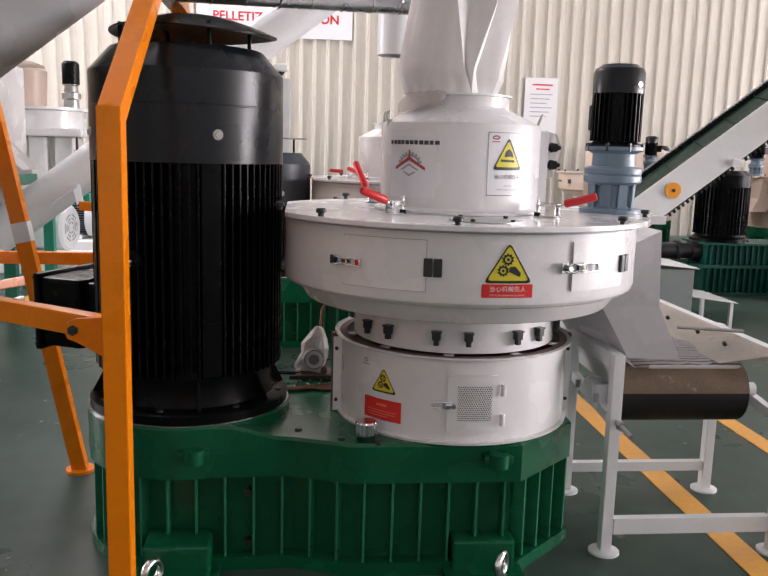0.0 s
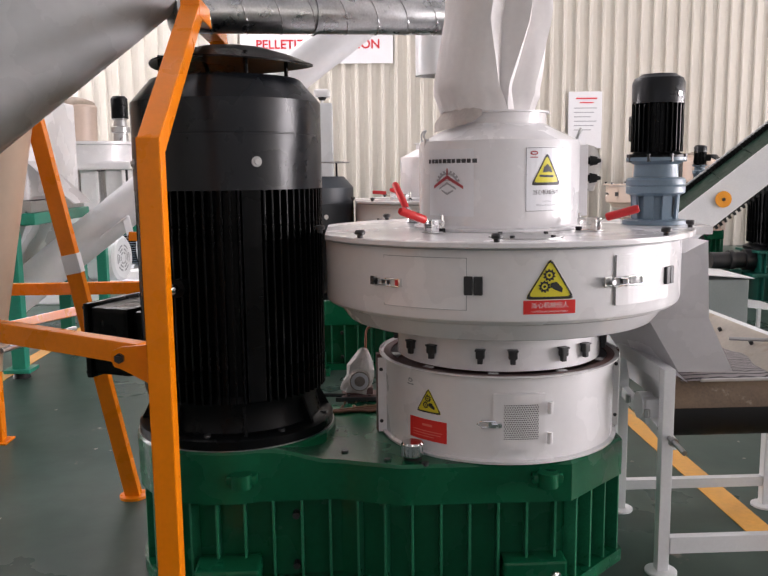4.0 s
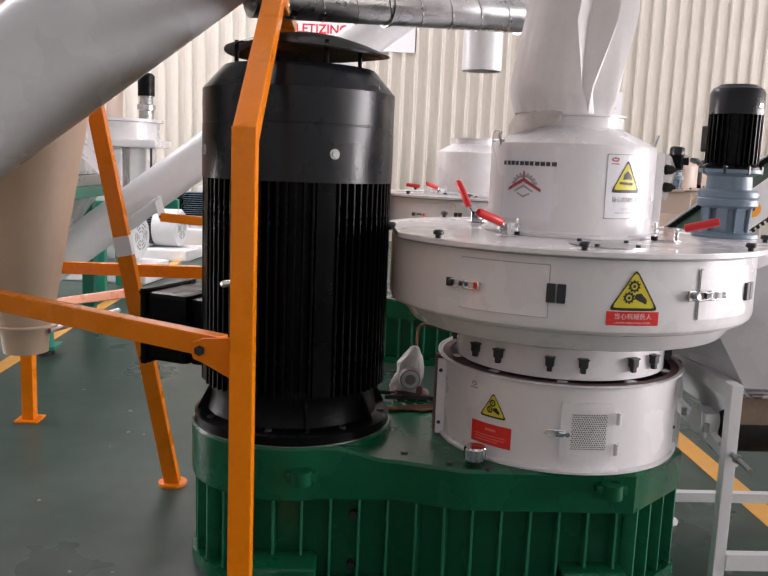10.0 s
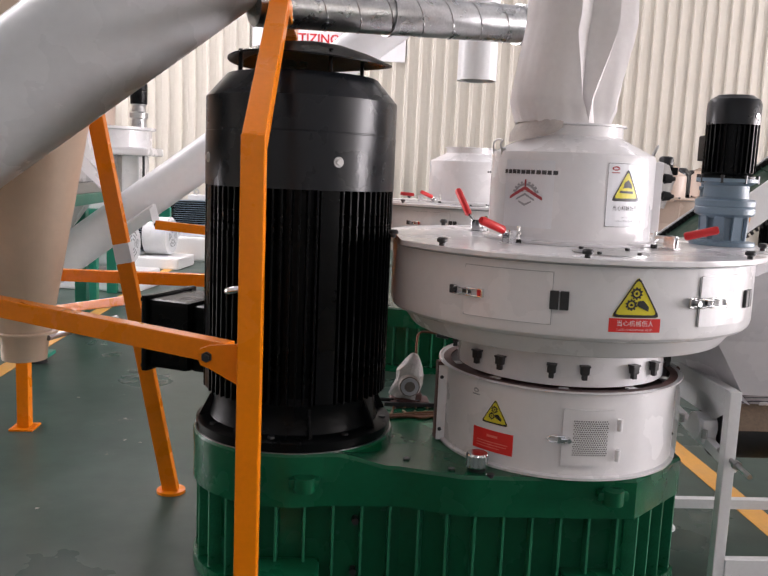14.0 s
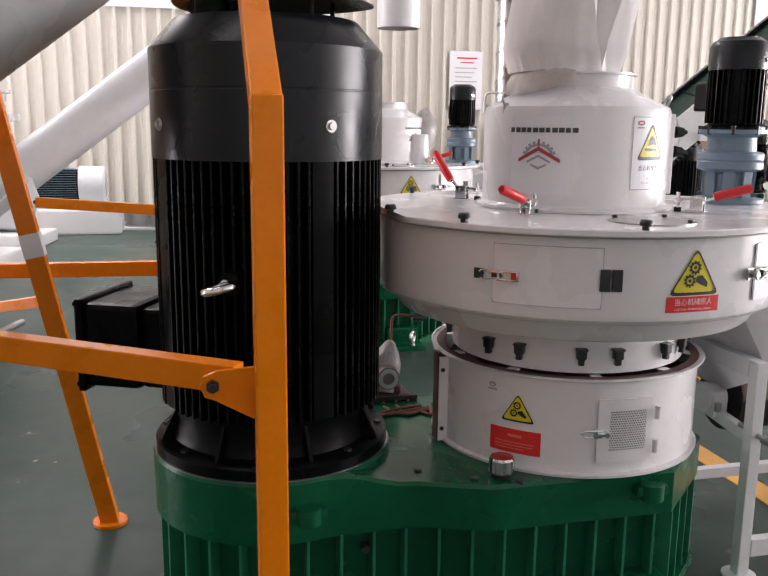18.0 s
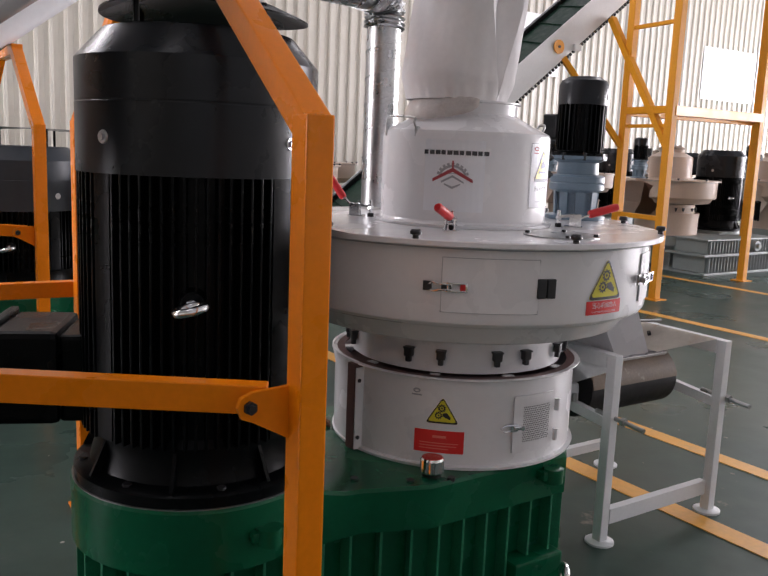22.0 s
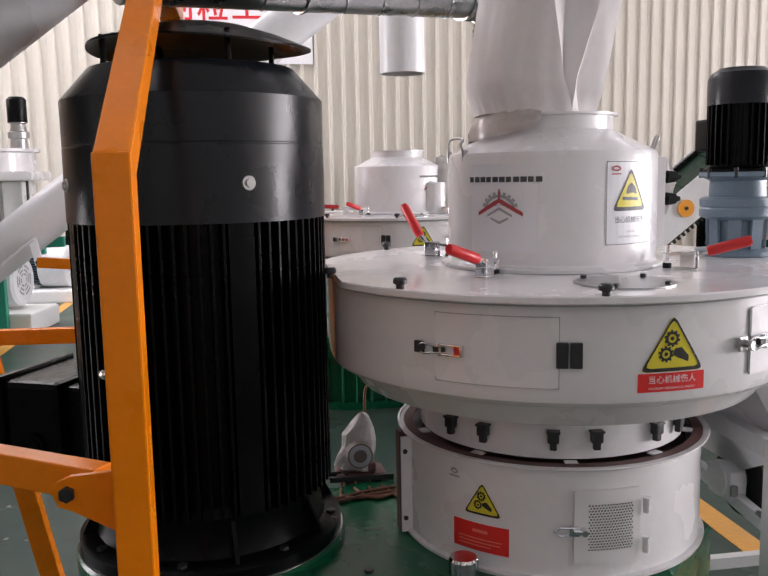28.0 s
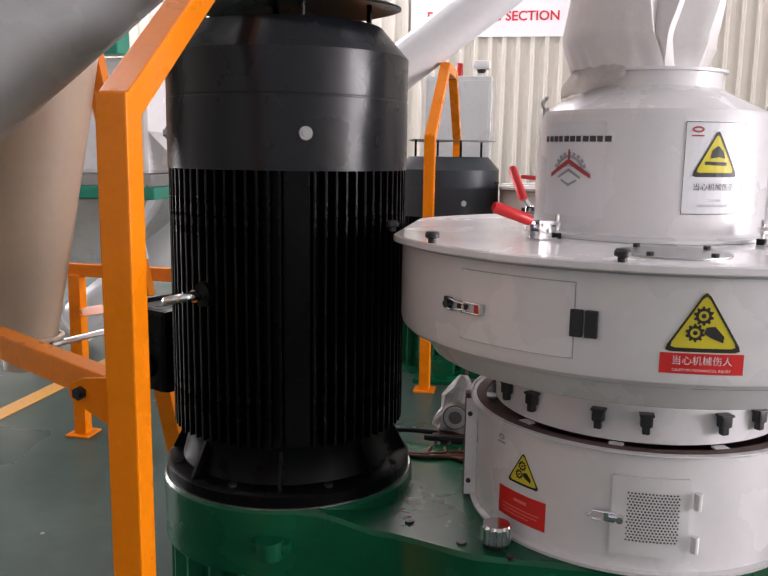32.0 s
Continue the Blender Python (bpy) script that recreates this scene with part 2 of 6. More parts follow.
def stripes(m, dark, scale):
    """Printed bands, bent a little, over the cloth of m."""
    nt = m.node_tree
    b = nt.nodes["Principled BSDF"]
    w = nt.nodes.new("ShaderNodeTexWave")
    w.bands_direction = "Y"
    w.inputs["Scale"].default_value, w.inputs["Distortion"].default_value, w.inputs["Detail Scale"].default_value = scale, 5.0, 0.8
    nt.links.new(nt.nodes["Texture Coordinate"].outputs["Object"], w.inputs["Vector"])
    mr = nt.nodes.new("ShaderNodeMapRange")
    mr.inputs[1].default_value, mr.inputs[2].default_value = 0.7, 0.85
    nt.links.new(w.outputs[1], mr.inputs[0])
    mx = nt.nodes.new("ShaderNodeMix")
    mx.data_type = "RGBA"
    mx.inputs["B"].default_value = (*dark, 1)
    nt.links.new(mr.outputs[0], mx.inputs["Factor"])
    nt.links.new(b.inputs["Base Color"].links[0].from_socket, mx.inputs["A"])
    nt.links.new(mx.outputs["Result"], b.inputs["Base Color"])


stripes(STRIPE, (0.035, 0.03, 0.035), 17.0)
FLOOR = floor_material()
LINE = material("yellow_line_paint", (0.75, 0.36, 0.05), 0.4, vary=0.12, scale=5, stain=(0.42, 0.3, 0.15), stain_at=0.6)
CREAM = material("cream_wall_sheet", (0.62, 0.585, 0.52), 0.4, vary=0.04, scale=1.2, bump=0.02, bscale=8)
ROOFM = material("roof_sheet", (0.5, 0.5, 0.5), 0.6, vary=0.05, scale=1)


# ---- mesh helpers ----
def part(name, bm, mat, parent=None, label="", smooth=False):
    me = bpy.data.meshes.new(name)
    bmesh.ops.recalc_face_normals(bm, faces=bm.faces)
    bm.to_mesh(me)
    bm.free()
    if smooth:
        for p in me.polygons:
            p.use_smooth = True
        me.set_sharp_from_angle(angle=radians(smooth if smooth is not True else 35))
    me.materials.append(mat)
    ob = new(name, me)
    if parent:
        ob.parent = parent
    if label:
        ob["label"] = label
    return ob


def share(name, ob, parent, m):
    """Another object on the same mesh, at the pose m under parent."""
    o = new(name, ob.data)
    o.parent = parent
    o.matrix_basis = m
    return o


def thing(name, label, category, at=(0, 0, 0), group="", kind="", turn=0):
    e = new(name)
    e.empty_display_size = 0.1
    e.matrix_basis = pose(*at, 0, 0, turn)
    return tagged(e, label, category, group, kind)


def box(bm, lo, hi, bevel=0.0, m=None):
    c, s = [(a + b) / 2 for a, b in zip(lo, hi)], [abs(b - a) for a, b in zip(lo, hi)]
    t = Matrix.Translation(c) @ Matrix.Diagonal((*s, 1))
    r = bmesh.ops.create_cube(bm, size=1, matrix=(m @ t) if m else t)
    if bevel:
        es = list({e for v in r["verts"] for e in v.link_edges})
        bmesh.ops.bevel(bm, geom=es, offset=bevel, segments=2, affect="EDGES", profile=0.6)
    return bm


def bar(bm, p, q, w, h, bevel=0.0, up=(0, 0, 1)):
    """A straight bar of section w x h from p to q."""
    p, q = Vector(p), Vector(q)
    z = (q - p).normalized()
    x = z.cross(Vector(up))
    x = x.normalized() if x.length > 1e-4 else Vector((1, 0, 0))
    y = z.cross(x)
    m = Matrix((x, y, z)).transposed().to_4x4()
    m.translation = p
    return box(bm, (-w / 2, -h / 2, 0), (w / 2, h / 2, (q - p).length), bevel, m)


def rod(bm, p, q, r0, r1=None, seg=20):
    p, q = Vector(p), Vector(q)
    r1 = r0 if r1 is None else r1
    z = (q - p)
    m = z.to_track_quat("Z", "Y").to_matrix().to_4x4()
    m.translation = (p + q) / 2
    bmesh.ops.create_cone(bm, cap_ends=True, segments=seg, radius1=r0, radius2=r1, depth=z.length, matrix=m)
    return bm


def lathe(bm, prof, seg=64, a0=0.0, a1=360.0, c=(0, 0)):
    full = abs(a1 - a0) > 359.9
    n = seg if full else seg + 1
    rows = []
    for r, z in prof:
        if r < 1e-5:
            rows.append([bm.verts.new((c[0], c[1], z))] * n)
            continue
        rows.append([bm.verts.new((c[0] + r * math.cos(radians(a0 + (a1 - a0) * i / seg)), c[1] + r * math.sin(radians(a0 + (a1 - a0) * i / seg)), z)) for i in range(n)])
    for u, v in zip(rows, rows[1:]):
        for i in range(seg):
            j = (i + 1) % n
            f = list(dict.fromkeys((u[i], u[j], v[j], v[i])))
            if len(f) > 2:
                bm.faces.new(f)
    return bm


def prism(bm, pts, z0, z1, inset=0.0):
    lo = [bm.verts.new((x, y, z0)) for x, y in pts]
    hi = [bm.verts.new((x, y, z1)) for x, y in pts]
    n = len(pts)
    for i in range(n):
        bm.faces.new((lo[i], lo[(i + 1) % n], hi[(i + 1) % n], hi[i]))
    bm.faces.new(hi)
    bm.faces.new(lo[::-1])
    return bm


def path_tube(bm, pts, r, seg=10):
    """A bent round tube through the points."""
    pts = [Vector(p) for p in pts]
    rings = []
    for i, p in enumerate(pts):
        d = (pts[min(i + 1, len(pts) - 1)] - pts[max(i - 1, 0)]).normalized()
        q = d.to_track_quat("Z", "Y").to_matrix()
        rings.append([bm.verts.new(p + q @ Vector((r * math.cos(6.2832 * k / seg), r * math.sin(6.2832 * k / seg), 0))) for k in range(seg)])
    for a, b in zip(rings, rings[1:]):
        o = min(range(seg), key=lambda s: (a[0].co - b[s].co).length)
        for k in range(seg):
            bm.faces.new((a[k], a[(k + 1) % seg], b[(k + 1 + o) % seg], b[(k + o) % seg]))
    bm.faces.new(rings[0][::-1])
    bm.faces.new(rings[-1])
    return bm


def smooth_path(pts, n=6):
    """Points of a soft curve through pts."""
    P = [Vector(p) for p in pts]
    out = []
    for i in range(len(P) - 1):
        a, b, c, d = P[max(i - 1, 0)], P[i], P[i + 1], P[min(i + 2, len(P) - 1)]
        for k in range(n):
            t = k / n
            out.append(0.5 * ((2 * b) + (c - a) * t + (2 * a - 5 * b + 4 * c - d) * t * t + (3 * b - a - 3 * c + d) * t ** 3))
    return out + [P[-1]]


def torus(bm, m, R, r, seg=24, tseg=10):
    g = [[bm.verts.new(m @ Vector(((R + r * math.cos(6.2832 * j / tseg)) * math.cos(6.2832 * i / seg), (R + r * math.cos(6.2832 * j / tseg)) * math.sin(6.2832 * i / seg), r * math.sin(6.2832 * j / tseg)))) for j in range(tseg)] for i in range(seg)]
    for i in range(seg):
        for j in range(tseg):
            bm.faces.new((g[i][j], g[(i + 1) % seg][j], g[(i + 1) % seg][(j + 1) % tseg], g[i][(j + 1) % tseg]))
    return bm


def ngon(bm, pts, z=0.0):
    return bm.faces.new([bm.verts.new((x, y, z)) for x, y in pts])


def disc_pts(x, y, r, n=20, a0=0):
    return [(x + r * math.cos(a0 + 6.2832 * i / n), y + r * math.sin(a0 + 6.2832 * i / n)) for i in range(n)]


def ring_faces(bm, outer, inner):
    n = len(outer)
    o = [bm.verts.new((*p, 0)) for p in outer]
    i = [bm.verts.new((*p, 0)) for p in inner]
    for k in range(n):
        bm.faces.new((o[k], o[(k + 1) % n], i[(k + 1) % n], i[k]))


def wrap(bm, R, az, z, lift=0.001, thick=0.0, taper=0.0):
    """Bends a flat drawing (x across, y up) round an upright cylinder of radius R at the angle az (degrees) and height z."""
    bmesh.ops.triangulate(bm, faces=bm.faces)
    for k in range(-12, 13):
        bmesh.ops.bisect_plane(bm, geom=list(bm.verts) + list(bm.edges) + list(bm.faces), plane_co=(k * 0.02 + 0.001, 0, 0), plane_no=(1, 0, 0))
    if thick:
        top = bmesh.ops.extrude_face_region(bm, geom=list(bm.faces))
        for v in top["geom"]:
            if isinstance(v, bmesh.types.BMVert):
                v.co.z += thick
    for v in bm.verts:
        r = R + lift + v.co.z
        a = radians(az) + v.co.x / R
        v.co = Vector((r * math.cos(a), r * math.sin(a), z + v.co.y))
    return bm


def lettering(body, size, align="CENTER", space=1.0, bold=0.0):
    """The outline faces of a line of words, as a flat bmesh centred on the origin."""
    cu = bpy.data.curves.new("words", "FONT")
    cu.body, cu.size, cu.align_x, cu.align_y, cu.space_character = body, size, align, "CENTER", space
    cu.resolution_u = 3
    cu.offset = bold * size
    ob = new("words", cu)
    dg = bpy.context.evaluated_depsgraph_get()
    me = bpy.data.meshes.new_from_object(ob.evaluated_get(dg))
    bm = bmesh.new()
    bm.from_mesh(me)
    bpy.data.objects.remove(ob)
    bpy.data.meshes.remove(me)
    return bm


def rects(items):
    bm = bmesh.new()
    for x0, y0, x1, y1 in items:
        ngon(bm, [(x0, y0), (x1, y0), (x1, y1), (x0, y1)])
    return bm


# ---- the hall ----
X0, X1, Y0, Y1, ZR = -13.4, 24.0, -8.8, 11.7, 7.8


def structure(name, bm, mat, label, category, smooth=False):
    return tagged(part(name, bm, mat, smooth=smooth), label, category, kind="structure")


def slab(name, boxes, mat, label, category):
    bm = bmesh.new()
    for lo, hi in boxes:
        box(bm, lo, hi)
    return structure(name, bm, mat, label, category)


floor_bm = bmesh.new()
box(floor_bm, (-60, -60, -0.2), (60, 60, 0))
structure("floor", floor_bm, FLOOR, "worn grey-green epoxy factory floor, scuffed and slightly glossy", "floor")


def corrugated(name, x0, x1, y, z0, z1, label, pitch=0.2255):
    """A wall of ribbed sheet along x, ribs towards -y."""
    bm = bmesh.new()
    n = int((x1 - x0) / pitch)
    prof = []
    for i in range(n):
        x = x0 + i * pitch
        prof += [(x, 0), (x + 0.08, 0), (x + 0.086, -0.005), (x + 0.092, 0), (x + pitch - 0.066, 0), (x + pitch - 0.054, -0.05), (x + pitch - 0.02, -0.05)]
    lo = [bm.verts.new((a, y + b, z0)) for a, b in prof]
    hi = [bm.verts.new((a, y + b, z1)) for a, b in prof]
    for i in range(len(prof) - 1):
        bm.faces.new((lo[i], lo[i + 1], hi[i + 1], hi[i]))
    box(bm, (x0, y + 0.06, z0), (x1, y + 0.16, z1))
    return structure(name, bm, CREAM, label, "wall")


corrugated("wall_north", X0, X1, Y1, 0, ZR, "cream ribbed steel sheet factory wall")
# Unseen walls and roof, added to close the hall; openings sit at the lamps.
slab("wall_south", [((X0, Y0 - 0.15, 0), (X1, Y0, 1.7)), ((X0, Y0 - 0.15, 5.2), (X1, Y0, ZR)), ((X0, Y0 - 0.15, 1.7), (-7.5, Y0, 5.2)), ((7.5, Y0 - 0.15, 1.7), (X1, Y0, 5.2))], CREAM, "unseen cream factory wall with an added opening for fill light", "wall")
slab("wall_west", [((X0 - 0.15, Y0, 0), (X0, 3.4, ZR)), ((X0 - 0.15, 8.6, 0), (X0, Y1, ZR)), ((X0 - 0.15, 3.4, 4.7), (X0, 8.6, ZR))], CREAM, "unseen plain cream factory wall with an open gate", "wall")
slab("wall_east", [((X1, Y0, 0), (X1 + 0.15, -7.5, ZR)), ((X1, 2.4, 0), (X1 + 0.15, 5.7, ZR)), ((X1, 10.7, 0), (X1 + 0.15, Y1, ZR)), ((X1, -7.5, 5.4), (X1 + 0.15, 2.4, ZR)), ((X1, 5.7, 5.0), (X1 + 0.15, 10.7, ZR))], CREAM, "unseen cream factory wall with a gate and an added light opening", "wall")
slab("ceiling", [((X0, Y0, ZR), (X1, -5.4, ZR + 0.12)), ((X0, -3.6, ZR), (X1, 1.6, ZR + 0.12)), ((X0, 3.4, ZR), (X1, 7.6, ZR + 0.12)), ((X0, 9.4, ZR), (X1, Y1, ZR + 0.12))], ROOFM, "unseen grey sheet roof with assumed skylight strips", "ceiling")


def floor_line(x0, y0, x1, y1, label="worn orange-yellow painted floor line"):
    bm = bmesh.new()
    box(bm, (x0, y0, -0.01), (x1, y1, 0.004))
    return structure("floor_line", bm, LINE, label, "floor marking")


floor_line(0.975, -5.0, 1.085, 11.5)
floor_line(1.70, -5.0, 1.80, 11.5)
floor_line(4.55, -5.0, 4.66, 11.5)
floor_line(-3.03, -2.0, -2.92, 11.5)
floor_line(6.85, -5.0, 6.95, 11.5)

# ---- pellet mill ----
CX = -0.948  # motor axis from the drum axis


def gear_case_outline(off=0.0, rm=0.345):
    """Plan of the gear case, off metres outside its wall."""
    pts = [(0.415 + off, -0.17 - off * 0.4), (0.315 + off * 0.7, -0.265 - off * 0.7), (0.175 + off * 0.4, -0.40 - off), (-0.385 - off * 0.2, -0.40 - off), (-0.585 - off * 0.2, -0.328 - off)]
    for i in range(0, 19):
        a = radians(-90 - 10 * i)
        pts.append((CX + (rm + off) * math.cos(a), (rm + off) * math.sin(a)))
    back = [(x, -y) for x, y in pts[:5]][::-1]
    return pts + back


def edge_walk(pts, step, first=0.0):
    """Evenly spaced places along a closed outline, with the outward direction."""
    out, n, left = [], len(pts), first
    for i in range(n):
        a, b = Vector(pts[i]), Vector(pts[(i + 1) % n])
        d = b - a
        t = left
        while t < d.length:
            p = a + d.normalized() * t
            out.append((p, Vector((d.y, -d.x)).normalized()))
            t += step
        left = t - d.length
    return out


def build_gear_case(mill, paint, ribs=True):
    bm = bmesh.new()
    prism(bm, gear_case_outline(-0.05), 0.03, 0.33)
    gear = part("gear_case", bm, paint, mill, smooth=20)
    # the rim rises in a soft ramp from the die side to the motor seat
    half = [(0.415, 0.0)] + gear_case_outline(0.0, 0.352)[:5]
    chain = []
    for (xa, ya), (xb, yb) in zip(half, half[1:]):
        n = max(1, int(math.hypot(xb - xa, yb - ya) / 0.04))
        chain += [(xa + (xb - xa) * k / n, ya + (yb - ya) * k / n) for k in range(n)]
    (xa, ya), (xb, yb) = half[-1], (CX + 0.352 * math.cos(radians(-72)), 0.352 * math.sin(radians(-72)))
    chain += [(xa + (xb - xa) * k / 5, ya + (yb - ya) * k / 5) for k in range(5)]
    chain += [(CX + 0.352 * math.cos(radians(a)), 0.352 * math.sin(radians(a))) for a in range(-72, -181, -6)]
    bm = bmesh.new()
    rows = []
    for x, y in chain:
        f = max(0.0, min(1.0, (-0.60 - x) / 0.20))
        zt = 0.456 + 0.042 * f * f * (3 - 2 * f)
        k = 0.978
        rows.append([bm.verts.new(p) for p in ((x, y, 0.322), (x, y, zt - 0.01), (CX * 0.3 + (x - CX * 0.3) * 0.992, y * k, zt), (CX * 0.3 + (x - CX * 0.3) * 0.992, -y * k, zt), (x, -y, zt - 0.01), (x, -y, 0.322))])
    for a, b in zip(rows, rows[1:]):
        for k in range(5):
            bm.faces.new((a[k], b[k], b[k + 1], a[k + 1]))
        bm.faces.new((a[5], b[5], b[0], a[0]))
    bmesh.ops.remove_doubles(bm, verts=bm.verts, dist=0.0005)
    part("top_rim", bm, paint, gear, smooth=25)
    bm = bmesh.new()
    prism(bm, gear_case_outline(0.006), 0.0, 0.045)
    part("foot_rim", bm, paint, gear, smooth=25)
    bm = bmesh.new()
    lathe(bm, [(0.0, 0.45), (0.3535, 0.45), (0.3535, 0.49), (0.347, 0.499), (0.0, 0.499)], 72, c=(CX, 0))
    part("motor_seat", bm, paint, gear, smooth=30)
    bm = lathe(bmesh.new(), [(0.34, 0.4985), (0.3488, 0.4985), (0.3488, 0.5012), (0.34, 0.5012), (0.34, 0.4985)], 96, c=(CX, 0))
    part("seat_shim", bm, STEEL, gear, "thin bright shim under the motor flange", smooth=30)
    if ribs:
        bm = bmesh.new()
        box(bm, (-0.0045, -0.052, 0.04), (0.0045, -0.004, 0.325), 0.002)
        me = None
        for p, n in edge_walk(gear_case_outline(0.0), 0.0935, 0.0095):
            m = Matrix.Translation((p.x, p.y, 0)) @ Matrix.Rotation(math.atan2(n.y, n.x) + math.pi / 2, 4, "Z")
            # Green cases get lighter ribs, a painted edge highlight.
            if me is None:
                me = part("rib", bm, GREENGLINT if paint == GREEN else paint, gear)
                me.matrix_basis = m
            else:
                share("rib", me, gear, m)
    for x, y in ((-0.894, -0.30), (0.09, -0.36)):
        bm = bmesh.new()
        box(bm, (x - 0.05, y - 0.075, 0.395), (x + 0.05, y, 0.425), 0.008)
        rod(bm, (x, y - 0.065, 0.385), (x, y - 0.065, 0.432), 0.034)
        part("lug", bm, paint, gear, smooth=30)
    for x, ex in ((-0.95, -1.005), (0.05, 0.098)):
        bm = bmesh.new()
        box(bm, (x - 0.1, -0.43, 0.0), (x + 0.11, -0.3, 0.13), 0.01)
        box(bm, (x - 0.13, -0.53, 0.0), (x + 0.14, -0.3, 0.03), 0.006)
        part("foot", bm, paint, gear)
        bm = bmesh.new()
        torus(bm, pose(ex, -0.5, 0.085, 90, 0, 55), 0.034, 0.013)
        rod(bm, (ex, -0.5, 0.028), (ex, -0.5, 0.05), 0.016)
        part("lifting_eye", bm, CHROME, gear, "bright steel lifting eye", smooth=60)
    for x, y in ((-0.56, -0.25), (-0.42, -0.34), (-0.30, -0.385)):
        bm = bmesh.new()
        rod(bm, (x, y, 0.44), (x, y, 0.4615), 0.012, seg=12)
        part("bolt", bm, DARKBOLT, gear)
    for x, z in ((-0.725, 0.262), (-0.727, 0.085)):
        bm = bmesh.new()
        rod(bm, (x, -0.28, z), (x, -0.318, z), 0.012, seg=8)
        part("plug", bm, DARKBOLT, gear)
    bm = bmesh.new()
    lathe(bm, [(0, 0.466), (0.032, 0.467), (0.0365, 0.472), (0.0365, 0.508), (0.032, 0.515), (0, 0.515)], 48, c=(-0.338, -0.336))
    for v in bm.verts:
        a = math.atan2(v.co.y + 0.336, v.co.x + 0.338)
        if 0.468 < v.co.z < 0.512 and (round(a / 6.2832 * 48) % 4) == 0:
            v.co.x -= 0.005 * math.cos(a)
            v.co.y -= 0.005 * math.sin(a)
    part("oil_cap", bm, CHROME, gear, "knurled chrome oil filler cap", smooth=20)
    bm = lathe(bmesh.new(), [(0, 0.45), (0.03, 0.45), (0.03, 0.467), (0, 0.467)], 32, c=(-0.338, -0.336))
    part("filler_boss", bm, RUBBER, gear, smooth=30)
    return gear


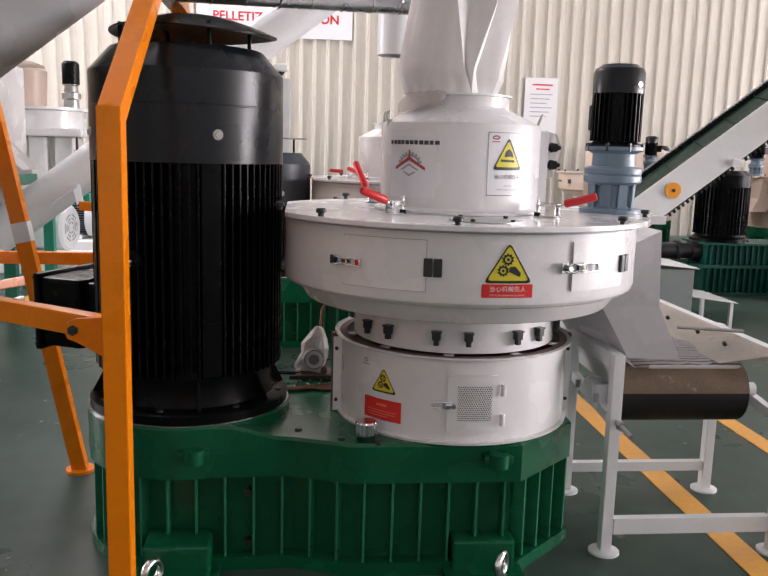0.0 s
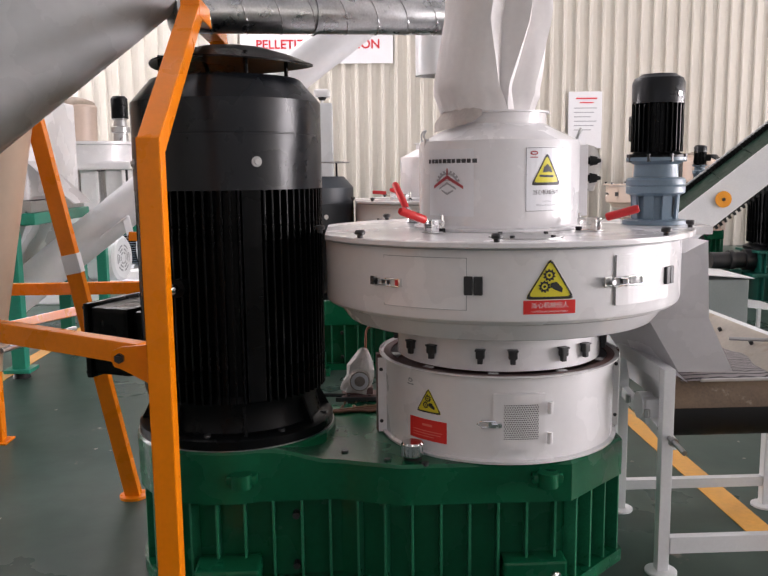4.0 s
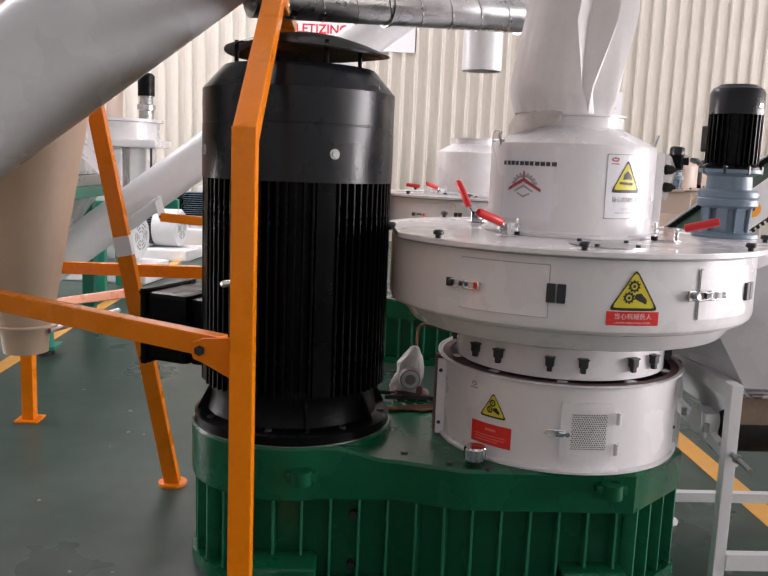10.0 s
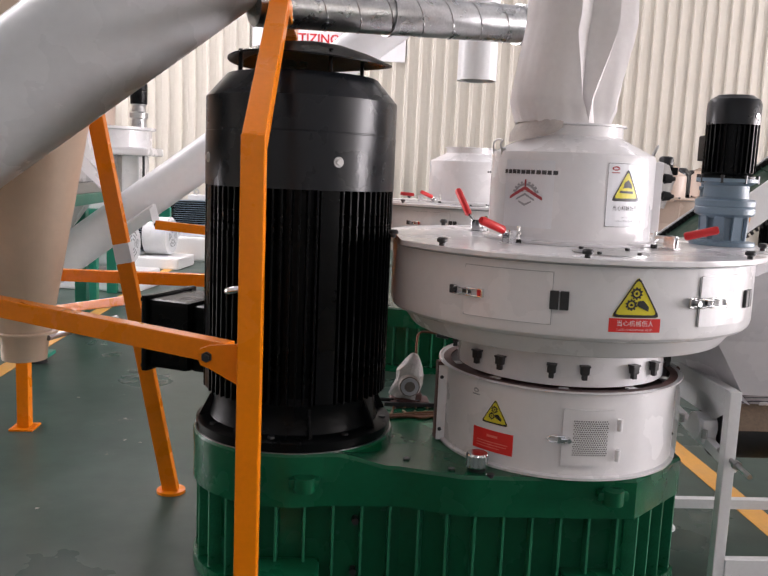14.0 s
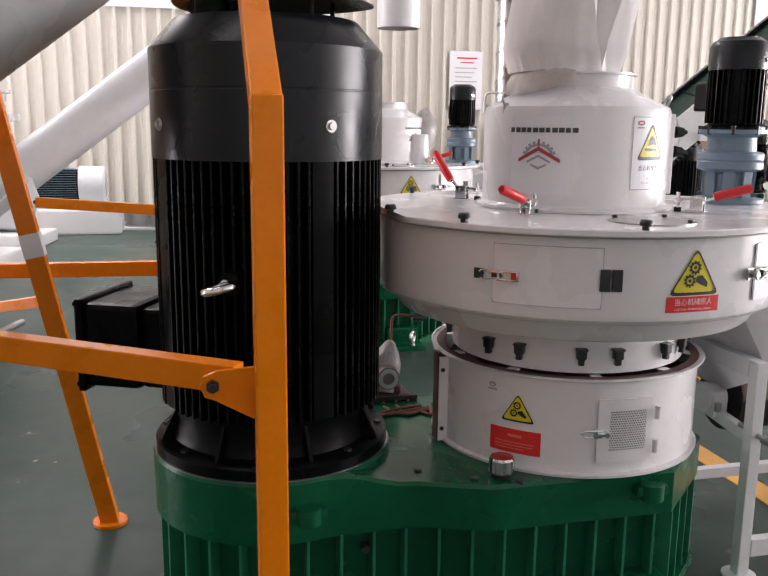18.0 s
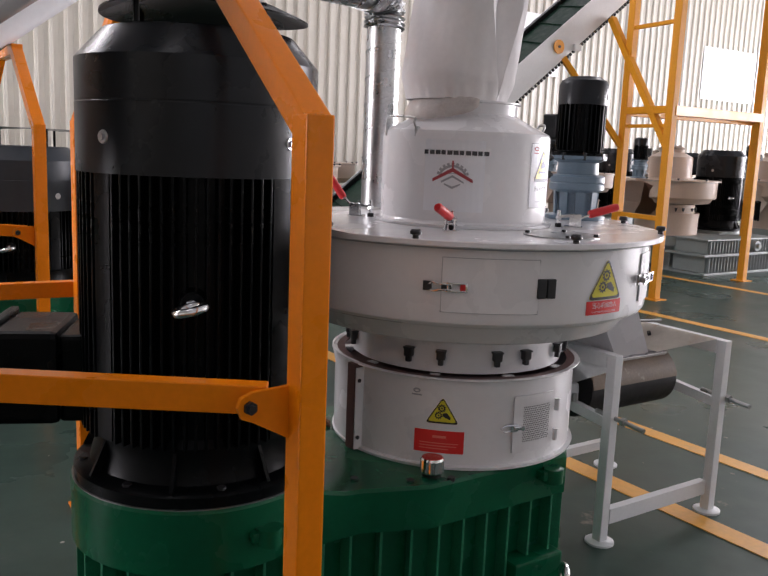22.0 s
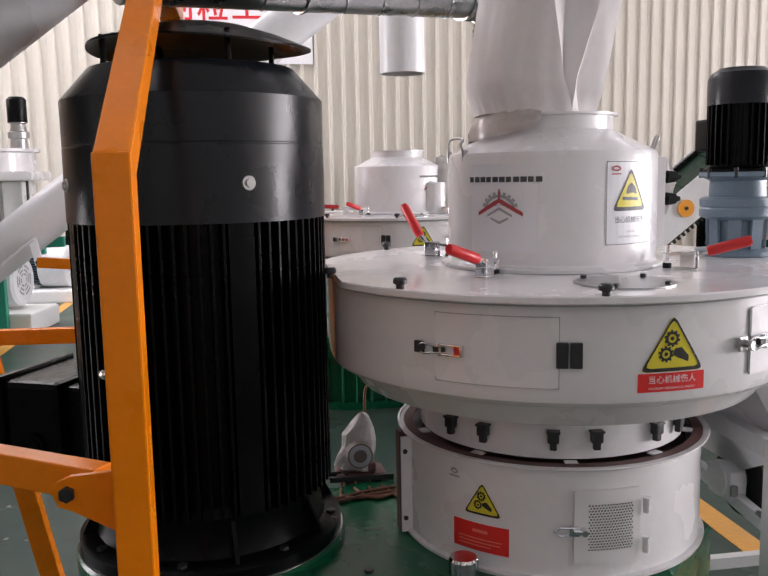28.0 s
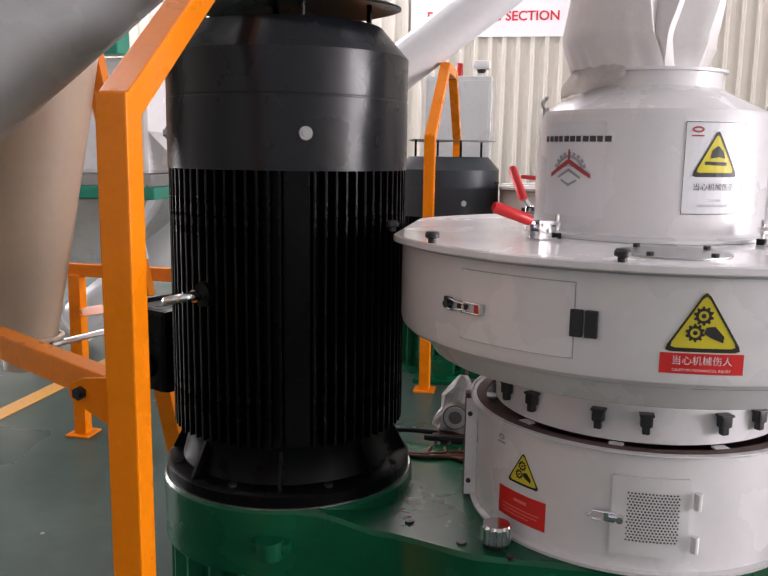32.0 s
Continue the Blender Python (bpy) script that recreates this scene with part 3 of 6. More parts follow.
def build_motor(mill, drop=0.0, hat=True, paint=BLACK, cowl_paint=COWL, dome=1.0, gap=0.055):
    """The upright main motor on the gear case; drop: how much shorter its body is."""
    zb, zc, zt = 1.35 - drop, 1.63 - drop, 1.706 - drop
    bm = bmesh.new()
    lathe(bm, [(0, 0.5), (0.344, 0.5), (0.344, 0.53), (0.335, 0.538), (0.3, 0.545), (0.285, 0.6), (0.292, 0.64), (0.275, 0.66), (0.275, zb), (0, zb)], 72, c=(CX, 0))
    motor = part("main_motor", bm, paint, mill, "black vertical electric motor", smooth=35)
    bm = bmesh.new()
    box(bm, (0.268, -0.0035, 0.645), (0.321, 0.0035, zb + 0.01), 0.0015)
    first = None
    pads = (-70, 20, 110, 200)
    for i in range(72):
        a = i * 5.0 + 2.5
        if any(abs((a - p + 180) % 360 - 180) < 7 for p in pads):
            continue
        m = Matrix.Translation((CX, 0, 0)) @ Matrix.Rotation(radians(a), 4, "Z")
        if first is None:
            first = part("fin", bm, paint, motor)
            first.matrix_basis = m
        else:
            share("fin", first, motor, m)
    for p in pads:
        bm = bmesh.new()
        lathe(bm, [(0.27, 0.642), (0.318, 0.65), (0.318, zb), (0.27, zb)], 8, p - 5.5, p + 5.5, (CX, 0))
        bmesh.ops.holes_fill(bm, edges=[e for e in bm.edges if e.is_boundary])
        part("pad", bm, paint, motor, smooth=30)
    for i in range(8):
        a = radians(i * 45 + 12)
        bm = bmesh.new()
        d = Vector((math.cos(a), math.sin(a), 0))
        s = Vector((-d.y, d.x, 0)) * 0.005
        o = Vector((CX, 0, 0))
        vs = [o + d * 0.28 + Vector((0, 0, 0.54)), o + d * 0.335 + Vector((0, 0, 0.54)), o + d * 0.287 + Vector((0, 0, 0.635))]
        A, B = [bm.verts.new(v + s) for v in vs], [bm.verts.new(v - s) for v in vs]
        bm.faces.new(A), bm.faces.new(B[::-1])
        for k in range(3):
            bm.faces.new((A[k], A[(k + 1) % 3], B[(k + 1) % 3], B[k]))
        part("gusset", bm, paint, motor)
        bm = bmesh.new()
        q = o + Vector((math.cos(a + 0.39), math.sin(a + 0.39), 0)) * 0.318
        rod(bm, (q.x, q.y, 0.532), (q.x, q.y, 0.547), 0.0125, seg=6)
        part("bolt", bm, DARKBOLT, motor)
    bm = bmesh.new()
    lathe(bm, [(0.300, zb - 0.012), (0.323, zb - 0.012), (0.323, zb + 0.164), (0.3218, zb + 0.166), (0.3218, zb + 0.169), (0.3225, zb + 0.171), (0.323, zc - 0.003), (0.321, zc), (0.256, zt - 0.002), (0.253, zt), (0, zt)], 96, c=(CX, 0))
    cowl = part("fan_cowl", bm, cowl_paint, motor, "dark grey sheet fan cowl", smooth=14)
    for k in range(4):
        a = radians(-66.5 + 90 * k)
        d = Vector((math.cos(a), math.sin(a), 0))
        p = Vector((CX, 0, zb + 0.077)) + d * 0.323
        bm = bmesh.new()
        rod(bm, p - d * 0.004, p + d * 0.003, 0.019, 0.016, 20)
        rod(bm, p, p + d * 0.009, 0.0095, seg=6)
        part("cowl_screw", bm, STEEL, motor, "bright cowl screw")
    if hat:
        zr = zt + gap
        bm = bmesh.new()
        lathe(bm, [(0, zr + 0.066), (0.05, zr + 0.064), (0.12, zr + 0.053), (0.2, zr + 0.03), (0.26, zr + 0.007), (0.278, zr), (0.278, zr - 0.005), (0.26, zr + 0.001), (0.2, zr + 0.024), (0.12, zr + 0.047), (0.05, zr + 0.058), (0, zr + 0.06)], 64, c=(CX + 0.022, 0.012))
        for v in bm.verts:
            v.co.z = zr + (v.co.z - zr) * dome
            v.co.z += 0.008 * math.sin(2 * math.atan2(v.co.y, v.co.x - CX)) * ((v.co - Vector((CX, 0, v.co.z))).length / 0.28) ** 2
        part("rain_hat", bm, paint, motor, "black dished rain cover over the fan", smooth=40)
        for k in range(4):
            a = radians(25 + 90 * k)
            bm = bmesh.new()
            rod(bm, (CX + 0.222 * math.cos(a), 0.222 * math.sin(a), zt - 0.005), (CX + 0.222 * math.cos(a), 0.222 * math.sin(a), zr + 0.02 * dome), 0.0075, seg=10)
            part("hat_leg", bm, paint, motor)
    for a in (-114, 66):
        d = Vector((math.cos(radians(a)), math.sin(radians(a)), 0))
        p = Vector((CX, 0, 1.03 - drop * 0.7))
        bm = bmesh.new()
        rod(bm, p + d * 0.27, p + d * 0.335, 0.034, 0.03)
        part("boss", bm, paint, motor, smooth=30)
        bm = bmesh.new()
        rod(bm, p + d * 0.33, p + d * 0.36, 0.016)
        torus(bm, Matrix.Translation(p + d * 0.40) @ Matrix.Rotation(radians(a), 4, "Z") @ Matrix.Rotation(radians(14), 4, "X"), 0.036, 0.0115)
        part("lifting_eye", bm, CHROME, motor, "bright steel lifting eye", smooth=60)
    # terminal box
    turn = Matrix.Translation((CX, 0, 0)) @ Matrix.Rotation(radians(-25), 4, "Z")
    bm = bmesh.new()
    box(bm, (-0.36, -0.115, 0.66), (-0.25, 0.115, 0.9), 0.012, turn)
    part("box_neck", bm, paint, motor)
    bm = bmesh.new()
    box(bm, (-0.53, -0.147, 0.662), (-0.355, 0.147, 0.915), 0.018, turn)
    part("junction_box", bm, paint, motor, "black cast terminal box")
    bm = bmesh.new()
    box(bm, (-0.55, -0.157, 0.648), (-0.525, 0.157, 0.928), 0.008, turn)
    for y in (-0.14, 0.14):
        for z in (0.666, 0.91):
            rod(bm, turn @ Vector((-0.549, y, z)), turn @ Vector((-0.558, y, z)), 0.009, seg=6)
    part("box_cover", bm, paint, motor)
    bm = bmesh.new()
    rod(bm, turn @ Vector((-0.44, -0.142, 0.74)), turn @ Vector((-0.44, -0.157, 0.74)), 0.036)
    rod(bm, turn @ Vector((-0.44, -0.152, 0.74)), turn @ Vector((-0.44, -0.161, 0.74)), 0.024, seg=8)
    part("gland_plug", bm, paint, motor, smooth=30)
    return motor


FLAT = -0.612  # drum and lid are cut off here beside the motor


def flatten(bm):
    for v in bm.verts:
        v.co.x = max(v.co.x, FLAT)
    return bm


def tri_pts(w, h, r=0.1):
    pts = [(-w / 2, -h / 2), (w / 2, -h / 2), (0, h / 2)]
    out = []
    for i in range(3):
        a, b, c = Vector(pts[i - 1]), Vector(pts[i]), Vector(pts[(i + 1) % 3])
        for t in (0, 0.5, 1):
            p = b + (a - b).normalized() * (1 - t) * r * w + (c - b).normalized() * t * r * w
            if t == 0.5:
                p = b + ((a - b).normalized() + (c - b).normalized()) * 0.25 * r * w
            out.append((p.x, p.y))
    return out


def cog(bm, x, y, r):
    n = 20
    o, i = [], []
    for k in range(2 * n):
        a = 6.2832 * k / (2 * n)
        q = r * (1.0 if (k // 2) % 2 else 0.78)
        o.append((x + q * math.cos(a), y + q * math.sin(a)))
        i.append((x + r * 0.5 * math.cos(a), y + r * 0.5 * math.sin(a)))
    ring_faces(bm, o, i)
    ngon(bm, disc_pts(x, y, r * 0.24, 12))


def warning_label(parent, R, az, zc, w, words=True):
    """Yellow warning triangle with two cogs and a hand, over a red strip; w is its width."""
    h = w * 0.82
    bm = bmesh.new()
    ngon(bm, tri_pts(w, h))
    t = part("warning_triangle", wrap(bm, R, az, zc, 0.0012), YELLOW, parent, "yellow triangular warning label")
    bm = bmesh.new()
    ring_faces(bm, tri_pts(w * 0.99, h * 0.985), tri_pts(w * 0.86, h * 0.86))
    bm.verts.ensure_lookup_table()
    cog(bm, -w * 0.02, h * 0.08, w * 0.125)
    cog(bm, -w * 0.11, -h * 0.19, w * 0.12)
    ngon(bm, [(w * 0.02, -h * 0.10), (w * 0.13, -h * 0.08), (w * 0.25, -h * 0.24), (w * 0.24, -h * 0.34), (w * 0.1, -h * 0.27), (w * 0.0, -h * 0.2)])
    part("warning_print", wrap(bm, R, az, zc - 0.0, 0.0024), INK, parent)
    if words:
        zs = zc - h / 2 - w * 0.15
        part("caution_strip", wrap(rects([(-w * 0.52, -w * 0.135, w * 0.52, w * 0.135)]), R, az, zs, 0.0012), REDLAB, parent, "red caution strip")
        bm = lettering("当心机械伤人", w * 0.125)
        for v in bm.verts:
            v.co.y += w * 0.035
        part("caution_lettering", wrap(bm, R, az, zs, 0.0024), PAPER, parent)
        bm = lettering("CAUTION MECHANICAL INJURY", w * 0.05)
        for v in bm.verts:
            v.co.y -= w * 0.085
        part("caution_lettering", wrap(bm, R, az, zs, 0.0024), PAPER, parent)
    return t


def latch(parent, R, az, z, flip=1, mat=CHROME, size=1.0):
    """Toggle latch lying along the drum."""
    m = Matrix.Translation((R * math.cos(radians(az)), R * math.sin(radians(az)), z)) @ Matrix.Rotation(radians(az + 90), 4, "Z") @ Matrix.Rotation(radians(90), 4, "X") @ Matrix.Scale(size, 4)
    bm = bmesh.new()
    box(bm, (-0.008, -0.010, 0), (0.014, 0.010, 0.006), 0.0015)
    for y in (-0.0095, 0.0095):
        box(bm, (0.0, y - 0.0018, 0.003), (0.052, y + 0.0018, 0.013), 0.001)
    box(bm, (0.047, -0.0105, 0.003), (0.052, 0.0105, 0.013), 0.001)
    path_tube(bm, smooth_path([(0.008, 0.006, 0.012), (-0.012, 0.007, 0.013), (-0.034, 0.010, 0.012), (-0.044, 0.0, 0.012), (-0.034, -0.010, 0.012), (-0.012, -0.007, 0.013), (0.008, -0.006, 0.012)], 4), 0.0024, 8)
    rod(bm, (0.004, -0.012, 0.009), (0.004, 0.012, 0.009), 0.0048, seg=10)
    bmesh.ops.transform(bm, matrix=m, verts=bm.verts)
    l = part("latch", bm, mat, parent, "bright steel toggle latch", smooth=40)
    bm = bmesh.new()
    box(bm, (-0.058, -0.012, 0), (-0.036, 0.012, 0.005), 0.002)
    rod(bm, (-0.041, 0, 0.0), (-0.041, 0, 0.017), 0.0065, seg=12)
    bmesh.ops.transform(bm, matrix=m, verts=bm.verts)
    part("latch_hook", bm, STEEL if flip < 0 else DARKBOLT, l, "latch hook")
    bm = bmesh.new()
    box(bm, (-0.012, -0.005, 0.004), (0.012, 0.005, 0.012), 0.001)
    bmesh.ops.transform(bm, matrix=m, verts=bm.verts)
    part("latch_cam", bm, DARKBOLT, l)
    if flip > 0:
        bm = bmesh.new()
        box(bm, (0.034, -0.0075, 0.003), (0.0465, 0.0075, 0.011), 0.001)
        bmesh.ops.transform(bm, matrix=m, verts=bm.verts)
        part("latch_tab", bm, REDGRIP, l, "red plastic tab")
    return l


def hinge(parent, R, az, z):
    for s in (-1, 1):
        bm = bmesh.new()
        e = Vector((math.cos(radians(az)), math.sin(radians(az)), 0))
        u = Vector((-e.y, e.x, 0))
        q = e * (R + 0.004) + u * s * 0.0145
        bar(bm, q + Vector((0, 0, z - 0.027)), q + Vector((0, 0, z + 0.027)), 0.025, 0.011, 0.002, up=e)
        part("hinge", bm, DARKBOLT, parent, "black hinge")


def plate(parent, R, az, z, w, h, mat, lift=0.0, thick=0.004, name="door", label="", rnd=0.012):
    pts = []
    for cx, cy, a in ((w / 2 - rnd, h / 2 - rnd, 0), (-w / 2 + rnd, h / 2 - rnd, 90), (-w / 2 + rnd, -h / 2 + rnd, 180), (w / 2 - rnd, -h / 2 + rnd, 270)):
        pts += [(cx + rnd * math.cos(radians(a + k)), cy + rnd * math.sin(radians(a + k))) for k in (0, 30, 60, 90)]
    bm = bmesh.new()
    ngon(bm, pts)
    return part(name, wrap(bm, R, az, z, lift, thick), mat, parent, label)


def build_drum(mill, paint, detail=True):
    bm = flatten(lathe(bmesh.new(), [(0, 1.166), (0.622, 1.166), (0.622, 0.972), (0.618, 0.958), (0.608, 0.948), (0.592, 0.942), (0.574, 0.938), (0.541, 0.891), (0.536, 0.886), (0.528, 0.883), (0.38, 0.866), (0, 0.866)], 128))
    drum = part("drum", bm, paint, mill, smooth=22)
    bm = flatten(lathe(bmesh.new(), [(0, 1.166), (0.640, 1.166), (0.640, 1.172), (0, 1.172)], 128))
    part("lid_seal", bm, LGREY, drum, smooth=22)
    bm = flatten(lathe(bmesh.new(), [(0, 1.173), (0.66, 1.173), (0.664, 1.176), (0.664, 1.188), (0.661, 1.191), (0, 1.191)], 128))
    lid = part("lid", bm, paint, mill, "flat round lid with bolted rim", smooth=22)
    bm = lathe(bmesh.new(), [(0, 0.748), (0.362, 0.748), (0.362, 0.866), (0, 0.866)], 96)
    neck = part("neck_ring", bm, paint, drum, smooth=30)
    if not detail:
        return drum
    for az in (-165, -140, -100.5, -50, -15, 20, 55, 90, 125):
        x, y = 0.652 * math.cos(radians(az)), 0.652 * math.sin(radians(az))
        bm = bmesh.new()
        lathe(bm, [(0, 1.19), (0.009, 1.19), (0.009, 1.2), (0.016, 1.203), (0.016, 1.211), (0.012, 1.216), (0, 1.216)], 16, c=(x, y))
        part("lid_screw", bm, DARKBOLT, lid, "black thumb screw", smooth=30)
    for k in range(8):
        for s in (-8, 8):
            az = -143.5 + k * 43 + s
            d = Vector((math.cos(radians(az)), math.sin(radians(az)), 0))
            p = d * 0.363
            bm = bmesh.new()
            bar(bm, p + d * 0.012 + Vector((0, 0, 0.791)), p + d * 0.012 + Vector((0, 0, 0.82)), 0.028, 0.022, 0.005, up=d)
            bar(bm, p + d * 0.012 + Vector((0, 0, 0.816)), p + d * 0.012 + Vector((0, 0, 0.822)), 0.033, 0.026, 0.002, up=d)
            bar(bm, p + d * 0.012 + Vector((0, 0, 0.774)), p + d * 0.012 + Vector((0, 0, 0.795)), 0.017, 0.016, 0.003, up=d)
            part("clamp_bolt", bm, DARKBOLT, neck, "black clamp bolt")
    # inspection doors round the drum
    plate(drum, 0.622, -121, 1.066, 0.27, 0.15, paint, name="inspection_door", label="curved white inspection door")
    bm = bmesh.new()
    ring_faces(bm, [(-0.137, -0.077), (0.137, -0.077), (0.137, 0.077), (-0.137, 0.077)], [(-0.135, -0.075), (0.135, -0.075), (0.135, 0.075), (-0.135, 0.075)])
    part("door_gap", wrap(bm, 0.622, -121, 1.066, 0.0006), LGREY, drum)
    latch(drum, 0.624, -132.2, 1.062, 1, CHROME, 1.12)
    hinge(drum, 0.624, -106.6, 1.063)
    plate(drum, 0.622, -55.2, 1.068, 0.262, 0.15, paint, name="inspection_door", label="curved white inspection door")
    bm = bmesh.new()
    ngon(bm, [(-0.1345, -0.074), (-0.128, -0.074), (-0.128, 0.074), (-0.1345, 0.074)])
    part("door_gap", wrap(bm, 0.622, -55.2, 1.068, 0.0045), INK, drum)
    latch(drum, 0.626, -64.6, 1.066, -1, CHROME, 1.3)
    hinge(drum, 0.626, -43.4, 1.063)
    warning_label(drum, 0.622, -86.4, 1.083, 0.148)
    # round inspection cover on the lid
    bm = lathe(bmesh.new(), [(0, 1.1915), (0.112, 1.1915), (0.112, 1.1945), (0, 1.1945)], 48, c=(0.0, -0.47))
    part("round_cover", bm, STEEL, lid, "round steel cover plate", smooth=30)
    for az in (40, 130, 235, 310):
        x, y = 0.1 * math.cos(radians(az)), -0.47 + 0.1 * math.sin(radians(az))
        bm = bmesh.new()
        rod(bm, (x, y, 1.194), (x, y, 1.202), 0.0075, seg=8)
        part("cover_screw", bm, DARKBOLT, lid)
    return drum


def toggle_clamp(parent, base, g0, g1):
    """Red-handled toggle clamp that holds the feed hopper; its grip runs from g0 to g1."""
    base, g0, g1 = Vector(base), Vector(g0), Vector(g1)
    turn = math.atan2(-base.y, -base.x)
    m = Matrix.Translation(base) @ Matrix.Rotation(turn, 4, "Z")
    bm = bmesh.new()
    box(bm, (-0.03, -0.022, 0), (0.03, 0.022, 0.004), 0.0015)
    for s in (-0.014, 0.014):
        box(bm, (-0.024, s - 0.002, 0.003), (0.014, s + 0.002, 0.044), 0.0015)
    rod(bm, (-0.012, -0.02, 0.034), (-0.012, 0.02, 0.034), 0.006, seg=10)
    rod(bm, (0.006, -0.02, 0.02), (0.006, 0.02, 0.02), 0.005, seg=10)
    bar(bm, (-0.014, 0, 0.04), (0.055, 0, 0.034), 0.016, 0.009, 0.001)
    rod(bm, (0.05, 0, 0.004), (0.05, 0, 0.056), 0.0055, seg=10)
    rod(bm, (0.05, 0, 0.026), (0.05, 0, 0.036), 0.011, seg=6)
    bmesh.ops.transform(bm, matrix=m, verts=bm.verts)
    bar(bm, m @ Vector((-0.012, 0, 0.028)), g0 + (g1 - g0) * 0.2, 0.016, 0.006, 0.001)
    c = part("toggle_clamp", bm, CHROME, parent, "chrome toggle clamp with red handle")
    bm = bmesh.new()
    rod(bm, m @ Vector((0.05, 0, -0.004)), m @ Vector((0.05, 0, 0.012)), 0.011, seg=12)
    part("clamp_foot", bm, RUBBER, c, "black rubber clamp foot")
    bm = bmesh.new()
    path_tube(bm, [g0, g0 + (g1 - g0) * 0.05, g0 + (g1 - g0) * 0.4, g0 + (g1 - g0) * 0.93, g1], 0.0135, 14)
    for v in bm.verts:
        t = (v.co - g0).dot(g1 - g0) / (g1 - g0).length_squared
        if t < 0.01 or t > 0.99:
            q = g0 + (g1 - g0) * t
            v.co = q + (v.co - q) * 0.75
    part("clamp_grip", bm, REDGRIP, c, "red rubber grip", smooth=50)
    return c


FRONT_LEFT = ((-0.262, -0.268, 1.192), (-0.288, -0.297, 1.236), (-0.372, -0.342, 1.269))
BACK_LEFT = ((-0.275, 0.245, 1.192), (-0.31, 0.275, 1.252), (-0.35, 0.338, 1.345))
FRONT_RIGHT = ((0.262, -0.268, 1.192), (0.297, -0.3, 1.237), (0.388, -0.344, 1.266))
BACK_RIGHT = ((0.262, 0.268, 1.192), (0.29, 0.3, 1.237), (0.37, 0.345, 1.266))


def logo_mark(parent, R, az, z, w):
    """Upside-down maker's mark: grey half cog, red chevrons and a row of dark blocks."""
    bm = bmesh.new()
    for k in range(9):
        a = radians(20 + k * 17.5)
        c, s = math.cos(a), math.sin(a)
        q = w * 0.36
        p = Vector((c * q, s * q * 0.92 - w * 0.1))
        t = Vector((-s, c)) * w * 0.035
        n = Vector((c, s)) * w * 0.05
        ngon(bm, [tuple(p - t), tuple(p + t), tuple(p + t + n), tuple(p - t + n)])
    ring_faces(bm, [(w * 0.36 * math.cos(radians(15 + 15 * k)), w * 0.33 * math.sin(radians(15 + 15 * k)) - w * 0.1) for k in range(11)] + [(0, 0.03 * w)], [(w * 0.3 * math.cos(radians(15 + 15 * k)), w * 0.27 * math.sin(radians(15 + 15 * k)) - w * 0.1) for k in range(11)] + [(0, 0.02 * w)])
    part("mark_cog", wrap(bm, R, az, z, 0.0012), LGREY, parent)
    bm = bmesh.new()
    for s in (-1, 1):
        ngon(bm, [(0, w * 0.16), (s * w * 0.5, -w * 0.12), (s * w * 0.5, -w * 0.2), (0, w * 0.06)][::s])
        ngon(bm, [(s * w * 0.02, w * 0.33), (s * w * 0.02, w * 0.12), (0, w * 0.13), (0, w * 0.33)])
    part("mark_chevron", wrap(bm, R, az, z, 0.002), DRED, parent)
    bm = bmesh.new()
    for s in (-1, 1):
        ngon(bm, [(0, -w * 0.02), (s * w * 0.28, -w * 0.17), (s * w * 0.28, -w * 0.22), (0, -w * 0.08)][::s])
        ngon(bm, [(0, -w * 0.3), (s * w * 0.2, -w * 0.22), (s * w * 0.2, -w * 0.26), (0, -w * 0.36)][::s])
    part("mark_chevron", wrap(bm, R, az, z, 0.0014), LGREY, parent)
    x = -w * 0.80
    items = []
    for k in range(11):
        items.append((x, w * 0.47, x + w * (0.126 if k % 3 else 0.108), w * 0.575))
        x += w * 0.15
    part("mark_lettering", wrap(rects(items), R, az + 1.2, z, 0.0012), DGREY, parent)


